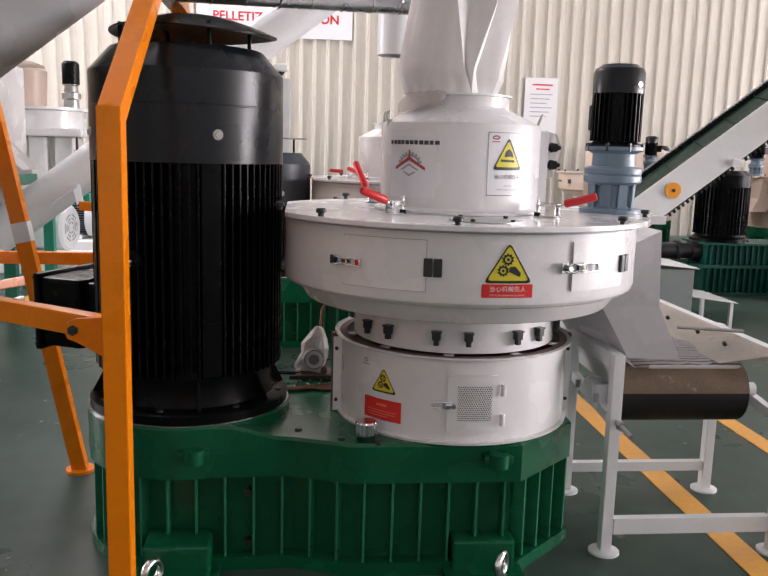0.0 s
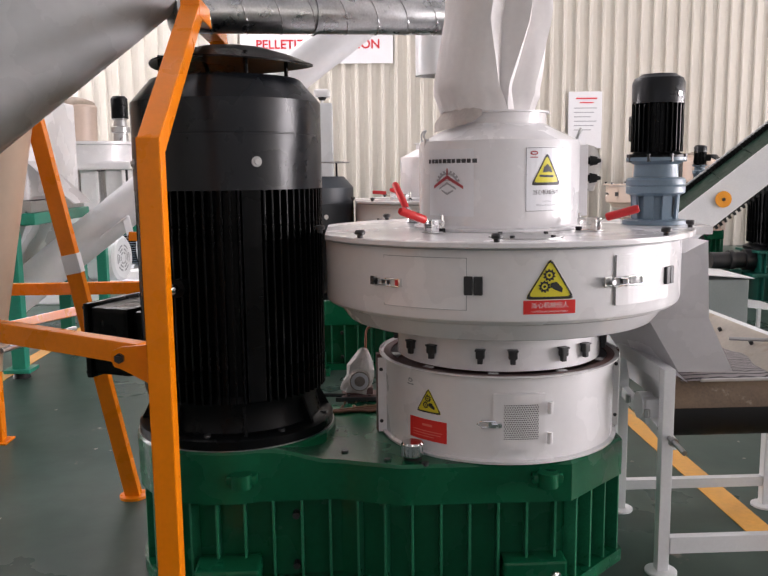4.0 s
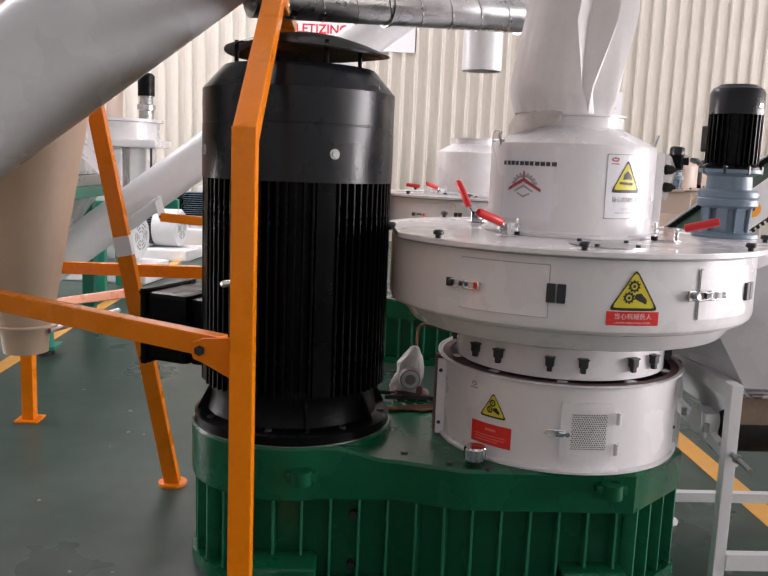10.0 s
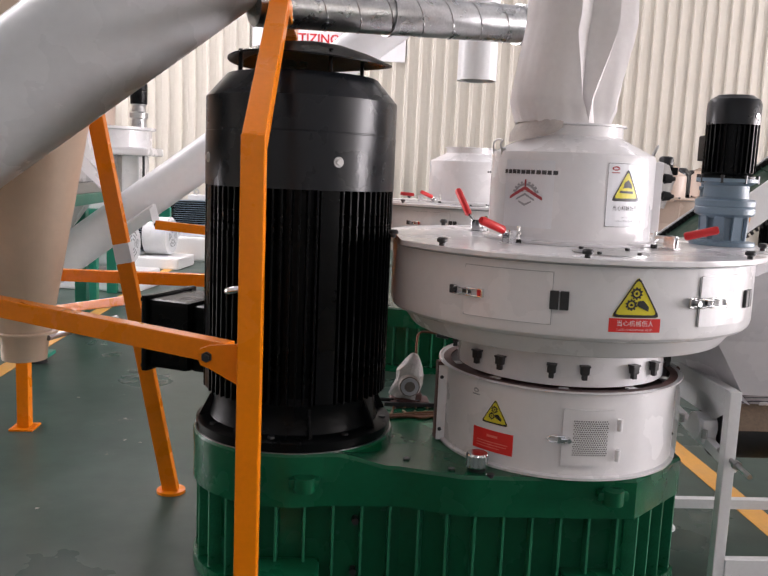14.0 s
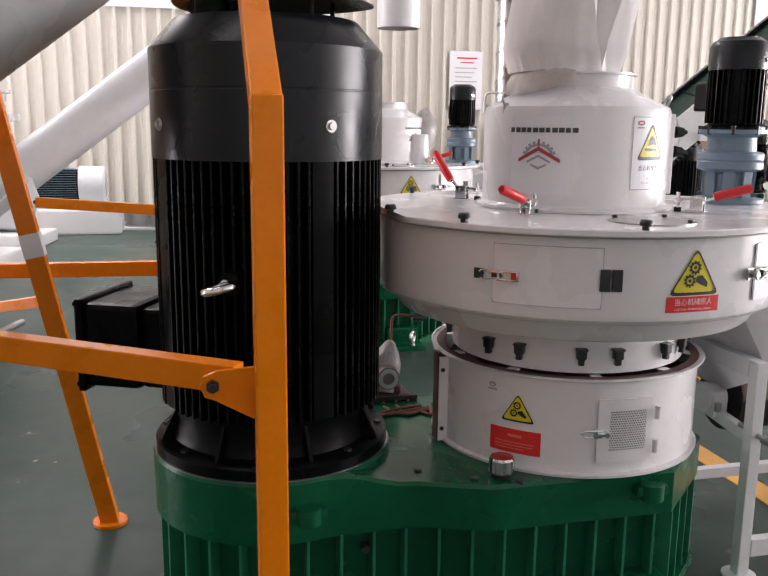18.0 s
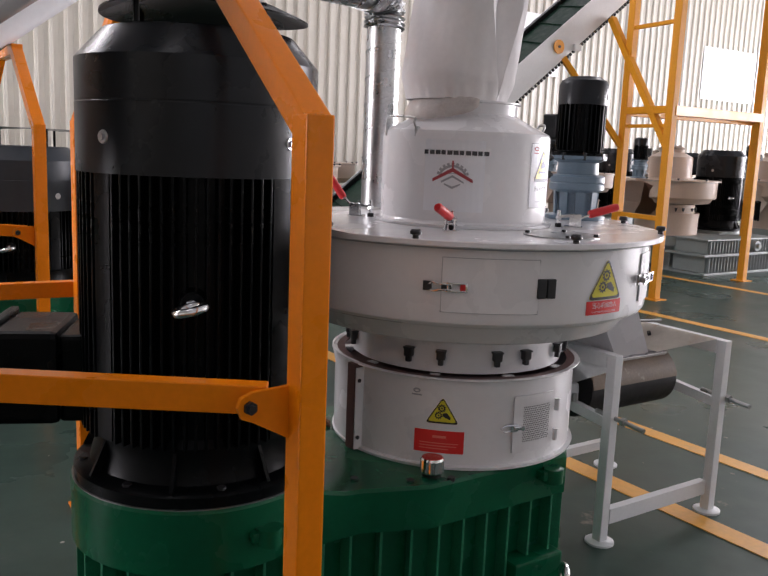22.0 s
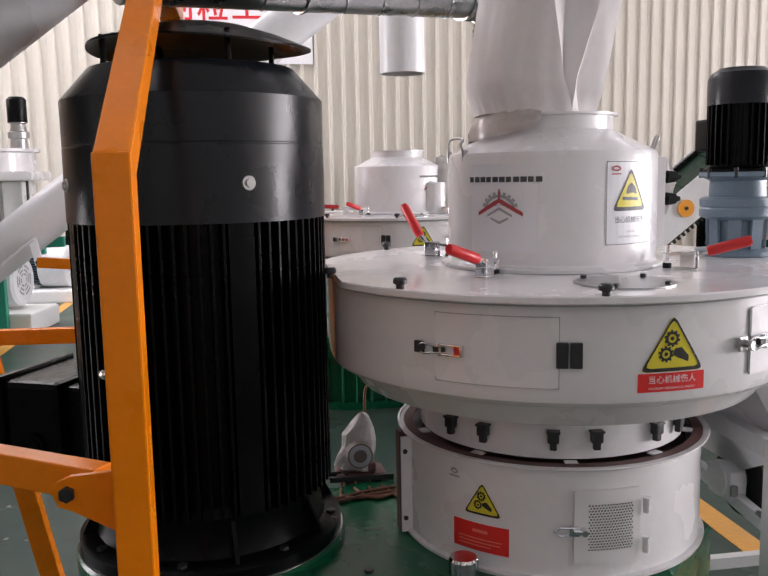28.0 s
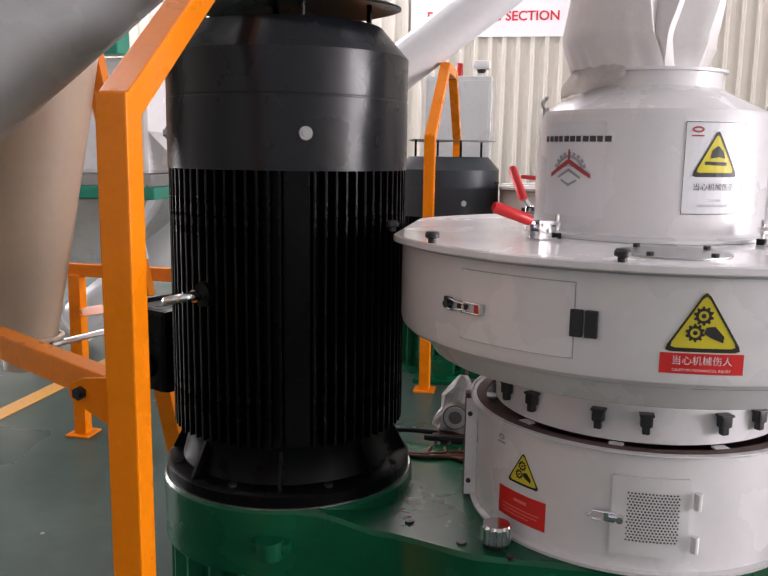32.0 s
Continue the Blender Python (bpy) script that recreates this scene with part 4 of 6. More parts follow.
def build_hopper(mill, paint, detail=True):
    bm = lathe(bmesh.new(), [(0.30, 1.192), (0.30, 1.2), (0.284, 1.204), (0.28, 1.21), (0.28, 1.478), (0.276, 1.49), (0.172, 1.543), (0.165, 1.548), (0.165, 1.582), (0.176, 1.584), (0.176, 1.59), (0.158, 1.59), (0.158, 1.3), (0, 1.3)], 96)
    hop = part("feed_hopper", bm, paint, mill, "white sheet feed hopper with conical shoulder", smooth=22)
    if not detail:
        return hop
    # side box with cable glands
    d = Vector((math.cos(radians(-8)), math.sin(radians(-8)), 0))
    s = Vector((-d.y, d.x, 0))
    bm = bmesh.new()
    bar(bm, d * 0.285 + s * 0.01 + Vector((0, 0, 1.23)), d * 0.285 + s * 0.01 + Vector((0, 0, 1.475)), 0.044, 0.09, 0.004, up=s)
    part("side_cover", bm, paint, hop)
    for z in (1.36, 1.42):
        bm = bmesh.new()
        p = d * 0.3 + s * -0.02 + Vector((0, 0, z))
        rod(bm, p, p + d * 0.02, 0.012, seg=10)
        rod(bm, p + d * 0.015, p + d * 0.04, 0.018, 0.014, 10)
        rod(bm, p + d * 0.04, p + d * 0.052, 0.009, 0.006, 10)
        part("cable_gland", bm, RUBBER, hop, "black cable gland", smooth=40)
    for az in (-17, 78):
        e = Vector((math.cos(radians(az)), math.sin(radians(az)), 0))
        p = e * 0.268 + Vector((0, 0, 1.495))
        bm = bmesh.new()
        t = Vector((-e.y, e.x, 0))
        path_tube(bm, smooth_path([p - t * 0.022, p - t * 0.02 + e * 0.012 + Vector((0, 0, 0.03)), p + t * 0.02 + e * 0.012 + Vector((0, 0, 0.03)), p + t * 0.022], 5), 0.0045, 8)
        part("lifting_hook", bm, STEEL, hop, "small bent steel hook", smooth=60)
    bm = bmesh.new()
    path_tube(bm, smooth_path([(-0.262, -0.075, 1.488), (-0.272, -0.072, 1.512), (-0.262, -0.055, 1.527), (-0.258, 0.07, 1.533), (-0.266, 0.088, 1.518), (-0.262, 0.092, 1.488)], 5), 0.0035, 8)
    for y in (-0.075, 0.092):
        rod(bm, (-0.262, y, 1.47), (-0.262, y, 1.5), 0.008, seg=8)
    part("wire_bail", bm, STEEL, hop, "thin steel wire bail", smooth=60)
    # film bag blown up round the cable glands
    bm = lathe(bmesh.new(), [(0, 1.31), (0.03, 1.315), (0.042, 1.36), (0.045, 1.42), (0.03, 1.47), (0, 1.478)], 18, c=(0.322, 0.02))
    for v in bm.verts:
        v.co += noise.noise_vector(v.co * 26) * 0.016
    part("film_wrap", bm, FILM, hop, "crumpled white plastic film", smooth=40)
    az = -66.6
    plate(hop, 0.28, az, 1.362, 0.152, 0.205, PAPER, 0.0006, 0.0006, "safety_label", "white safety label with yellow triangle")
    bm = bmesh.new()
    ring_faces(bm, [(-0.0755, -0.102), (0.0755, -0.102), (0.0755, 0.102), (-0.0755, 0.102)], [(-0.0742, -0.1007), (0.0742, -0.1007), (0.0742, 0.1007), (-0.0742, 0.1007)])
    ring_faces(bm, tri_pts(0.118, 0.106), tri_pts(0.098, 0.087))
    ngon(bm, [(-0.016, -0.012), (-0.012, 0.006), (0.002, 0.016), (0.016, 0.004), (0.022, -0.012), (0.006, -0.009)])
    ngon(bm, [(-0.028, -0.026), (0.026, -0.028), (0.026, -0.0205), (-0.028, -0.0185)])
    for v in bm.verts:
        if abs(v.co.x) < 0.065 and abs(v.co.y) < 0.1:
            v.co.y += 0.034
    part("label_print", wrap(bm, 0.28, az, 1.36, 0.0024), INK, hop)
    bm = bmesh.new()
    ngon(bm, tri_pts(0.117, 0.105))
    part("label_triangle", wrap(bm, 0.28, az, 1.394, 0.0018), YELLOW, hop)
    bm = lettering("当心机械伤手", 0.0175)
    part("label_lettering", wrap(bm, 0.28, az, 1.318, 0.0026), INK, hop)
    bm = lettering("CAUTION", 0.0075)
    part("label_lettering", wrap(bm, 0.28, az, 1.289, 0.0026), LGREY, hop)
    bm = lettering("MECHANICAL INJURY", 0.008)
    part("label_lettering", wrap(bm, 0.28, az, 1.277, 0.0026), LGREY, hop)
    bm = bmesh.new()
    ring_faces(bm, [(-0.048 + 0.014 * math.cos(k * 0.5236), 0.085 + 0.007 * math.sin(k * 0.5236)) for k in range(12)], [(-0.048 + 0.009 * math.cos(k * 0.5236), 0.085 + 0.003 * math.sin(k * 0.5236)) for k in range(12)])
    ngon(bm, [(-0.062, 0.07), (-0.034, 0.07), (-0.034, 0.073), (-0.062, 0.073)])
    part("label_print", wrap(bm, 0.28, az, 1.36, 0.0026), DRED, hop)
    plate(hop, 0.28, -136, 1.352, 0.19, 0.22, PAPER, 0.0004, 0.0003, "mark_film", "white film under the maker's mark", 0.004)
    logo_mark(hop, 0.2812, -136.7, 1.357, 0.126)
    return hop


SR = 0.411  # guard radius


def build_skirt(mill, paint, detail=True):
    bm = lathe(bmesh.new(), [(0, 0.44), (0.3, 0.44), (0.3, 0.457), (0.423, 0.457), (0.425, 0.466), (0.415, 0.469), (0, 0.469)], 96)
    skirt = part("die_guard", bm, paint, mill, "white curved sheet guard round the die", smooth=30)
    bm = lathe(bmesh.new(), [(SR, 0.46), (SR, 0.737), (SR - 0.003, 0.740), (SR - 0.006, 0.737), (SR - 0.006, 0.46)], 80, 186, 355)
    part("front_shell", bm, paint, skirt, smooth=25)
    bm = lathe(bmesh.new(), [(SR + 0.008, 0.45), (SR + 0.008, 0.69), (SR + 0.02, 0.75), (SR + 0.014, 0.752), (SR + 0.002, 0.69), (SR + 0.002, 0.45)], 80, -4, 185)
    part("rear_shell", bm, paint, skirt, smooth=25)
    bm = lathe(bmesh.new(), [(0, 0.46), (0.37, 0.46), (0.37, 0.70), (0, 0.70)], 64)
    part("die_ring", bm, BRONZE, skirt, smooth=30)
    bm = lathe(bmesh.new(), [(0.414, 0.7405), (0.429, 0.7405), (0.431, 0.743), (0.429, 0.7455), (0.414, 0.7455), (0.414, 0.7405)], 112)
    part("top_flange", bm, paint, skirt, "flat slotted sheet flange", smooth=30)
    # White flange sheet in red-brown: its shade and brown reflections are in the colour.
    bm = lathe(bmesh.new(), [(0.387, 0.7395), (0.4135, 0.7395), (0.4135, 0.7452), (0.387, 0.7452), (0.387, 0.7395)], 112)
    part("inner_flange", bm, BRONZE, skirt, "inner sheet flange, coloured red-brown for shade and reflection", smooth=30)
    for k in range(10):
        a = radians(-102 + 36 * k)
        bm = bmesh.new()
        bar(bm, (0.361 * math.cos(a), 0.361 * math.sin(a), 0.743), (0.388 * math.cos(a), 0.388 * math.sin(a), 0.743), 0.032, 0.004)
        part("flange_bridge", bm, paint, skirt)
    if not detail:
        return skirt
    for az, sgn in ((186, 1), (355, -1)):
        e = Vector((math.cos(radians(az)), math.sin(radians(az)), 0))
        t = Vector((-e.y, e.x, 0)) * sgn
        bm = bmesh.new()
        bar(bm, e * 0.424 + Vector((0, 0, 0.46)) + t * 0.002, e * 0.424 + Vector((0, 0, 0.732)) + t * 0.002, 0.034, 0.005, 0.001, up=t)
        part("shell_flange", bm, paint, skirt)
        for z in (0.5, 0.69):
            bm = bmesh.new()
            q = e * 0.43 + Vector((0, 0, z))
            rod(bm, q - t * 0.004, q + t * 0.008, 0.007, seg=8)
            part("bolt", bm, DARKBOLT, skirt)
        bm = bmesh.new()
        bar(bm, e * 0.425 + Vector((0, 0, 0.46)) - t * 0.022, e * 0.425 + Vector((0, 0, 0.744)) - t * 0.022, 0.036, 0.036, 0.001, up=t)
        part("rear_flange", bm, BRONZE, skirt)
    # small vented door
    az = -90.3
    door = plate(skirt, SR, az, 0.597, 0.165, 0.185, paint, 0.004, 0.006, "vent_door", "small white door with a perforated panel", 0.006)
    bm = bmesh.new()
    for r in range(17):
        for c in range(15):
            x, y = 0.004 + (c - 7) * 0.0075 + (0.0037 if r % 2 else 0), (r - 8) * 0.0069
            ngon(bm, disc_pts(x, y, 0.0024, 6))
    tagged(part("perforated_panel", wrap(bm, SR + 0.0102, az, 0.597, 0.0006), INK, skirt), kind="stuff")
    for dz in (-0.05, 0.05):
        bm = bmesh.new()
        e = Vector((math.cos(radians(az + 13.6)), math.sin(radians(az + 13.6)), 0))
        rod(bm, e * 0.424 + Vector((0, 0, 0.572 + dz)), e * 0.424 + Vector((0, 0, 0.61 + dz)), 0.009, seg=10)
        part("door_hinge", bm, paint, skirt)
    bm = bmesh.new()
    path_tube(bm, [(-0.01, -0.008, 0.008), (-0.035, -0.01, 0.01), (-0.05, 0, 0.012), (-0.035, 0.01, 0.01), (-0.01, 0.008, 0.008)], 0.0035, 8)
    box(bm, (-0.014, -0.012, 0), (0.012, 0.012, 0.012), 0.003)
    box(bm, (-0.004, -0.006, 0.01), (0.026, 0.006, 0.018), 0.003)
    rod(bm, (0.022, 0, 0), (0.022, 0, 0.022), 0.008, seg=10)
    m = Matrix.Translation((0.42 * math.cos(radians(az - 11.5)), 0.42 * math.sin(radians(az - 11.5)), 0.592)) @ Matrix.Rotation(radians(az - 11.5 + 90), 4, "Z") @ Matrix.Rotation(radians(90), 4, "X")
    bmesh.ops.transform(bm, matrix=m, verts=bm.verts)
    part("door_latch", bm, CHROME, skirt, "steel compression latch")
    az = -134
    warning_label(skirt, SR, az + 1.0, 0.642, 0.104, False)
    part("caution_plate", wrap(rects([(-0.0775, -0.036, 0.0775, 0.036)]), SR, az, 0.541, 0.0012), REDLAB, skirt, "red caution plate")
    part("caution_print", wrap(rects([(-0.02, 0.012, 0.022, 0.02), (-0.06, -0.006, 0.06, -0.003), (-0.06, -0.015, 0.055, -0.012), (-0.06, -0.024, 0.03, -0.021)]), SR, az, 0.541, 0.0022), material("faded_red_print", (0.8, 0.2, 0.15), 0.5), skirt)
    bm = bmesh.new()
    ring_faces(bm, [(-0.04 + 0.012 * math.cos(k * 0.5236), 0.004 + 0.008 * math.sin(k * 0.5236)) for k in range(12)], [(-0.04 + 0.006 * math.cos(k * 0.5236), 0.003 + 0.003 * math.sin(k * 0.5236)) for k in range(12)])
    for x0, y0, x1, y1 in ((-0.056, -0.012, -0.024, -0.007),):
        ngon(bm, [(x0, y0), (x1, y0), (x1, y1), (x0, y1)])
    part("maker_mark", wrap(bm, SR, az - 5, 0.694, 0.0012), LGREY, skirt)
    return skirt


def build_feeder(mill, x=0.576, y=0.025, detail=True):
    """Small upright gear motor on the lid."""
    c = (x, y)
    bm = lathe(bmesh.new(), [(0, 1.192), (0.112, 1.192), (0.112, 1.206), (0.075, 1.212), (0.066, 1.23), (0.066, 1.29), (0.098, 1.3), (0.103, 1.305), (0.103, 1.325), (0.1, 1.33), (0.103, 1.334), (0.103, 1.352), (0.096, 1.358), (0.078, 1.36), (0.076, 1.405), (0.09, 1.412), (0.105, 1.418), (0.105, 1.43), (0, 1.43)], 48, c=c)
    red = part("reducer", bm, BLUEGREY, mill, "blue-grey cast cycloidal reducer", smooth=30)
    for k in range(8):
        a = radians(k * 45 + 10)
        bm = bmesh.new()
        bar(bm, (x + 0.075 * math.cos(a), y + 0.075 * math.sin(a), 1.205), (x + 0.08 * math.cos(a), y + 0.08 * math.sin(a), 1.302), 0.008, 0.035, 0, up=(-math.sin(a), math.cos(a), 0))
        part("web", bm, BLUEGREY, red)
        bm = bmesh.new()
        rod(bm, (x + 0.1 * math.cos(a), y + 0.1 * math.sin(a), 1.414), (x + 0.1 * math.cos(a), y + 0.1 * math.sin(a), 1.442), 0.007, seg=6)
        part("bolt", bm, DARKBOLT, red)
    bm = lathe(bmesh.new(), [(0, 1.43), (0.098, 1.43), (0.098, 1.438), (0.08, 1.446), (0.076, 1.455), (0.076, 1.62), (0, 1.62)], 48, c=c)
    mot = part("feeder_motor", bm, BLACK, mill, "small black electric motor", smooth=30)
    bm = lathe(bmesh.new(), [(0.08, 1.618), (0.091, 1.618), (0.091, 1.69), (0.084, 1.706), (0.066, 1.716), (0.062, 1.72), (0, 1.72)], 48, c=c)
    part("fan_cowl", bm, COWL, mot, smooth=25)
    bm = bmesh.new()
    box(bm, (0.074, -0.002, 1.45), (0.09, 0.002, 1.62))
    first = None
    for k in range(28):
        m = Matrix.Translation((x, y, 0)) @ Matrix.Rotation(radians(k * 360 / 28), 4, "Z")
        if first is None:
            first = part("fin", bm, BLACK, mot)
            first.matrix_basis = m
        else:
            share("fin", first, mot, m)
    bm = bmesh.new()
    d = Vector((math.cos(radians(-60)), math.sin(radians(-60)), 0))
    rod(bm, Vector((x, y, 1.648)) + d * 0.088, Vector((x, y, 1.648)) + d * 0.095, 0.008, seg=8)
    part("cowl_screw", bm, CHROME, mot)
    bm = bmesh.new()
    box(bm, (x - 0.055, y + 0.075, 1.49), (x + 0.035, y + 0.15, 1.585), 0.008)
    part("terminal_box", bm, BLACK, mot)
    return mot


def build_chute(mill, paint):
    """Sheet discharge chute on the far side from the motor."""
    bm = bmesh.new()
    tops = [(0.46, -0.24, 1.05), (0.665, -0.235, 1.15), (0.665, 0.24, 1.15), (0.42, 0.34, 1.05)]
    mids = [(0.475, -0.225, 0.885), (0.685, -0.22, 0.885), (0.688, 0.22, 0.88), (0.42, 0.26, 0.85)]
    lows = [(0.585, -0.225, 0.70), (0.775, -0.222, 0.697), (0.79, 0.2, 0.695), (0.52, 0.22, 0.69)]
    R = [[bm.verts.new(p) for p in q] for q in (tops, mids, lows)]
    for a, b in zip(R, R[1:]):
        for i in range(4):
            bm.faces.new((a[i], a[(i + 1) % 4], b[(i + 1) % 4], b[i]))
    bmesh.ops.solidify(bm, geom=list(bm.faces), thickness=0.004)
    ch = part("discharge_chute", bm, paint, mill, "white sheet metal discharge chute")
    bm = bmesh.new()
    box(bm, (0.56, -0.10, 1.16), (0.74, 0.16, 1.19), 0.003)
    part("chute_flange", bm, paint, ch)
    return ch


# ---- the pellet mill in front ----
mill = thing("pellet_mill", "white and green vertical ring-die pellet mill with black motor", "pellet mill", group="pellet mills")
build_gear_case(mill, GREEN)
build_motor(mill)
build_drum(mill, WHITE)
build_hopper(mill, WHITE)
build_skirt(mill, WHITE)
build_feeder(mill)
build_chute(mill, WHITE)
for g in (FRONT_LEFT, BACK_LEFT, FRONT_RIGHT, BACK_RIGHT):
    toggle_clamp(mill, *g)


def grease_pump(at):
    """Small wrapped pump with copper pipes behind the die guard."""
    p = thing("grease_pump", "small grease pump in clear plastic wrap with copper pipes", "pump", at)
    bm = bmesh.new()
    box(bm, (-0.075, -0.05, 0), (0.085, 0.05, 0.016), 0.004)
    box(bm, (-0.05, -0.03, -0.035), (0.06, 0.03, 0.0), 0.004)
    box(bm, (-0.055, -0.03, 0.016), (0.055, 0.03, 0.045), 0.006)
    part("pump_base", bm, BRONZE, p)
    bm = lathe(bmesh.new(), [(0, 0.02), (0.062, 0.022), (0.06, 0.05), (0.058, 0.085), (0.052, 0.13), (0.04, 0.165), (0.02, 0.205), (0, 0.215)], 22)
    for v in bm.verts:
        v.co += noise.noise_vector(v.co * 30) * 0.013
        v.co.y *= 0.7
    bmesh.ops.rotate(bm, verts=bm.verts, cent=(0, 0, 0.1), matrix=Matrix.Rotation(0.2, 3, "Y"))
    part("plastic_wrap", bm, PLASTIC, p, "crumpled clear plastic bag")
    bm = bmesh.new()
    rod(bm, (0.0, -0.062, 0.082), (0.0, -0.03, 0.082), 0.041, 0.045, seg=28)
    part("gauge", bm, DGAUGE, p, "brown-grey round gauge", smooth=30)
    bm = lathe(bmesh.new(), [(0.022, 0), (0.036, 0), (0.036, 0.004), (0.022, 0.004)], 24)
    bmesh.ops.transform(bm, matrix=Matrix.Translation((0, -0.063, 0.082)) @ Matrix.Rotation(radians(90), 4, "X"), verts=bm.verts)
    part("gauge_ring", bm, LGREY, p)
    bm = bmesh.new()
    for x in (-0.045, 0.04):
        box(bm, (x - 0.006, -0.045, -0.01), (x + 0.006, -0.03, 0.02), 0.001)
    box(bm, (-0.1, -0.058, -0.004), (0.11, -0.045, 0.014), 0.002)
    part("outlet_bar", bm, DARKBOLT, p)
    for k in range(4):
        bm = bmesh.new()
        a = -0.06 + k * 0.045
        path_tube(bm, smooth_path([(a, -0.05, 0.0), (a - 0.004, -0.075, -0.015), (a - 0.01, -0.12, 0.0 - 0.004), (a + 0.03 * (k % 2), -0.2 - 0.01 * k, 0.0), (0.13, -0.19 + 0.02 * k, 0.0)], 5), 0.0055, 8)
        part("copper_tube", bm, COPPER, p, "thin bent copper tube", smooth=60)
    for k in range(2):
        bm = bmesh.new()
        path_tube(bm, smooth_path([(0.1, -0.14 - 0.03 * k, 0.002), (0.0, -0.165 - 0.03 * k, 0.003), (-0.1, -0.2 - 0.02 * k, 0.002), (-0.2, -0.18, 0.003), (-0.27, -0.1 + 0.03 * k, 0.004)], 5), 0.006, 8)
        part("copper_tube", bm, COPPER, p, "thin bent copper tube", smooth=60)
    bm = bmesh.new()
    path_tube(bm, smooth_path([(-0.06, -0.02, 0.012), (-0.15, -0.04, 0.022), (-0.25, -0.02, 0.01)], 5), 0.008, 8)
    part("cable", bm, RUBBER, p, smooth=60)
    bm = bmesh.new()
    path_tube(bm, smooth_path([(0.03, 0.0, 0.1), (0.028, 0.02, 0.24), (0.045, 0.03, 0.29), (0.12, 0.03, 0.285)], 6), 0.005, 8)
    part("bent_tube", bm, COPPER, p, smooth=60)
    bm = bmesh.new()
    rod(bm, (0.11, 0.03, 0.287), (0.16, 0.03, 0.28), 0.016, seg=10)
    part("tube_fitting", bm, DARKBOLT, p)
    return p


grease_pump((-0.5, 0.415, 0.462))

# ---- cloth sleeve between the screw conveyor and the hopper ----
NZ = 64


def sleeve_section(z):
    """Plan of the sleeve at the height z: angle in degrees and radius of each crease."""
    g = max(0.0, min(1.0, (z - 1.6) / 0.28))
    h = max(0.0, min(1.0, (z - 1.575) / 0.08))
    return [(-180, 0.168), (-155, 0.172), (-136 - 6 * g, 0.166 + 0.012 * h), (-112 - 14 * g, 0.160 + 0.018 * h), (-79 - 26 * g, 0.152 + 0.033 * h), (-78.5 - 12 * g, 0.150 + 0.004 * h - 0.012 * g), (-78 + 14 * g, 0.150 + 0.032 * h + 0.004 * g), (-66 + 18 * g, 0.146 - 0.004 * h - 0.012 * g),
            (-42 + 14 * g, 0.150 + 0.026 * h + 0.006 * g), (-26 + 4 * g, 0.150 + 0.002 * h), (-15, 0.150 + 0.006 * h), (12, 0.150 + 0.024 * h), (45, 0.15 + 0.008 * h), (80, 0.15 + 0.026 * h), (112, 0.16), (140, 0.172)]


bm = bmesh.new()
grid = []
STEPS = 8
for j in range(NZ + 1):
    t = (j / NZ) ** 1.3
    row = []
    knots = sleeve_section(1.57 + 1.11 * t)
    for n in range(len(knots)):
        (a0, r0), (a1, r1) = knots[n], knots[(n + 1) % len(knots)]
        a1 = a1 if a1 > a0 else a1 + 360
        for k in range(STEPS):
            f = k / STEPS
            a, r = a0 + (a1 - a0) * f, r0 + (r1 - r0) * f
            # beside the motor the cloth hangs outside the neck, over the shoulder
            d = abs((a - 184 + 180) % 360 - 180)
            w = max(0.0, min(1.0, (80 - d) / 36))
            w = w * w * (3 - 2 * w)
            zb = 1.57 + 0.022 * w
            z = zb + (2.68 - zb) * t
            e = max(0.0, 1 - (z - zb) / 0.06)
            r += w * (0.014 - 0.004 * e) - (1 - w) * 0.008 * max(0.0, 1 - t * 9)
            u = max(0.0, math.cos(radians(a - 10))) ** 1.5
            r += 0.026 * u * min(1.0, max(0.0, (z - 1.585) / 0.06)) * (1 - 0.7 * min(1.0, max(0.0, (z - 1.75) / 0.3)))
            r += 0.004 * noise.noise((math.cos(radians(a)) * 5, math.sin(radians(a)) * 5, z * 5)) + 0.003 * w * e * math.sin(a * 0.5)
            cx = -0.022 - 0.022 * min(1, max(0, (z - 1.58) / 0.08)) + 0.04 * min(1, max(0, (z - 1.68) / 0.25))
            row.append(bm.verts.new((r * math.cos(radians(a)) + cx, r * math.sin(radians(a)) + 0.01, z)))
    grid.append(row)
NR = len(grid[0])
for a, b in zip(grid, grid[1:]):
    for i in range(NR):
        bm.faces.new((a[i], a[(i + 1) % NR], b[(i + 1) % NR], b[i]))
sleeve = thing("cloth_sleeve", "creased white cloth sleeve hanging into the feed hopper", "sleeve", (0, 0, 0))
part("sleeve_cloth", bm, CLOTH, sleeve, smooth=20)
bm = bmesh.new()
hem = []
for j in range(11):
    t = j / 10
    row = []
    for i in range(41):
        s = i / 40
        a = radians(130 + 112 * s)
        k = math.sin(math.pi * s) ** 0.6
        r = 0.180 + 0.042 * t * k + 0.010 * math.sin(t * 3.1) * k + 0.006 * noise.noise((i * 0.35, t * 2.5, 4.2)) * k
        row.append(bm.verts.new((r * math.cos(a) - 0.006 * k, r * math.sin(a), 1.604 - 0.012 * (1 - k) - (0.02 + 0.06 * k) * t + 0.004 * noise.noise((i * 0.5, t * 2, 9.0)))))
    hem.append(row)
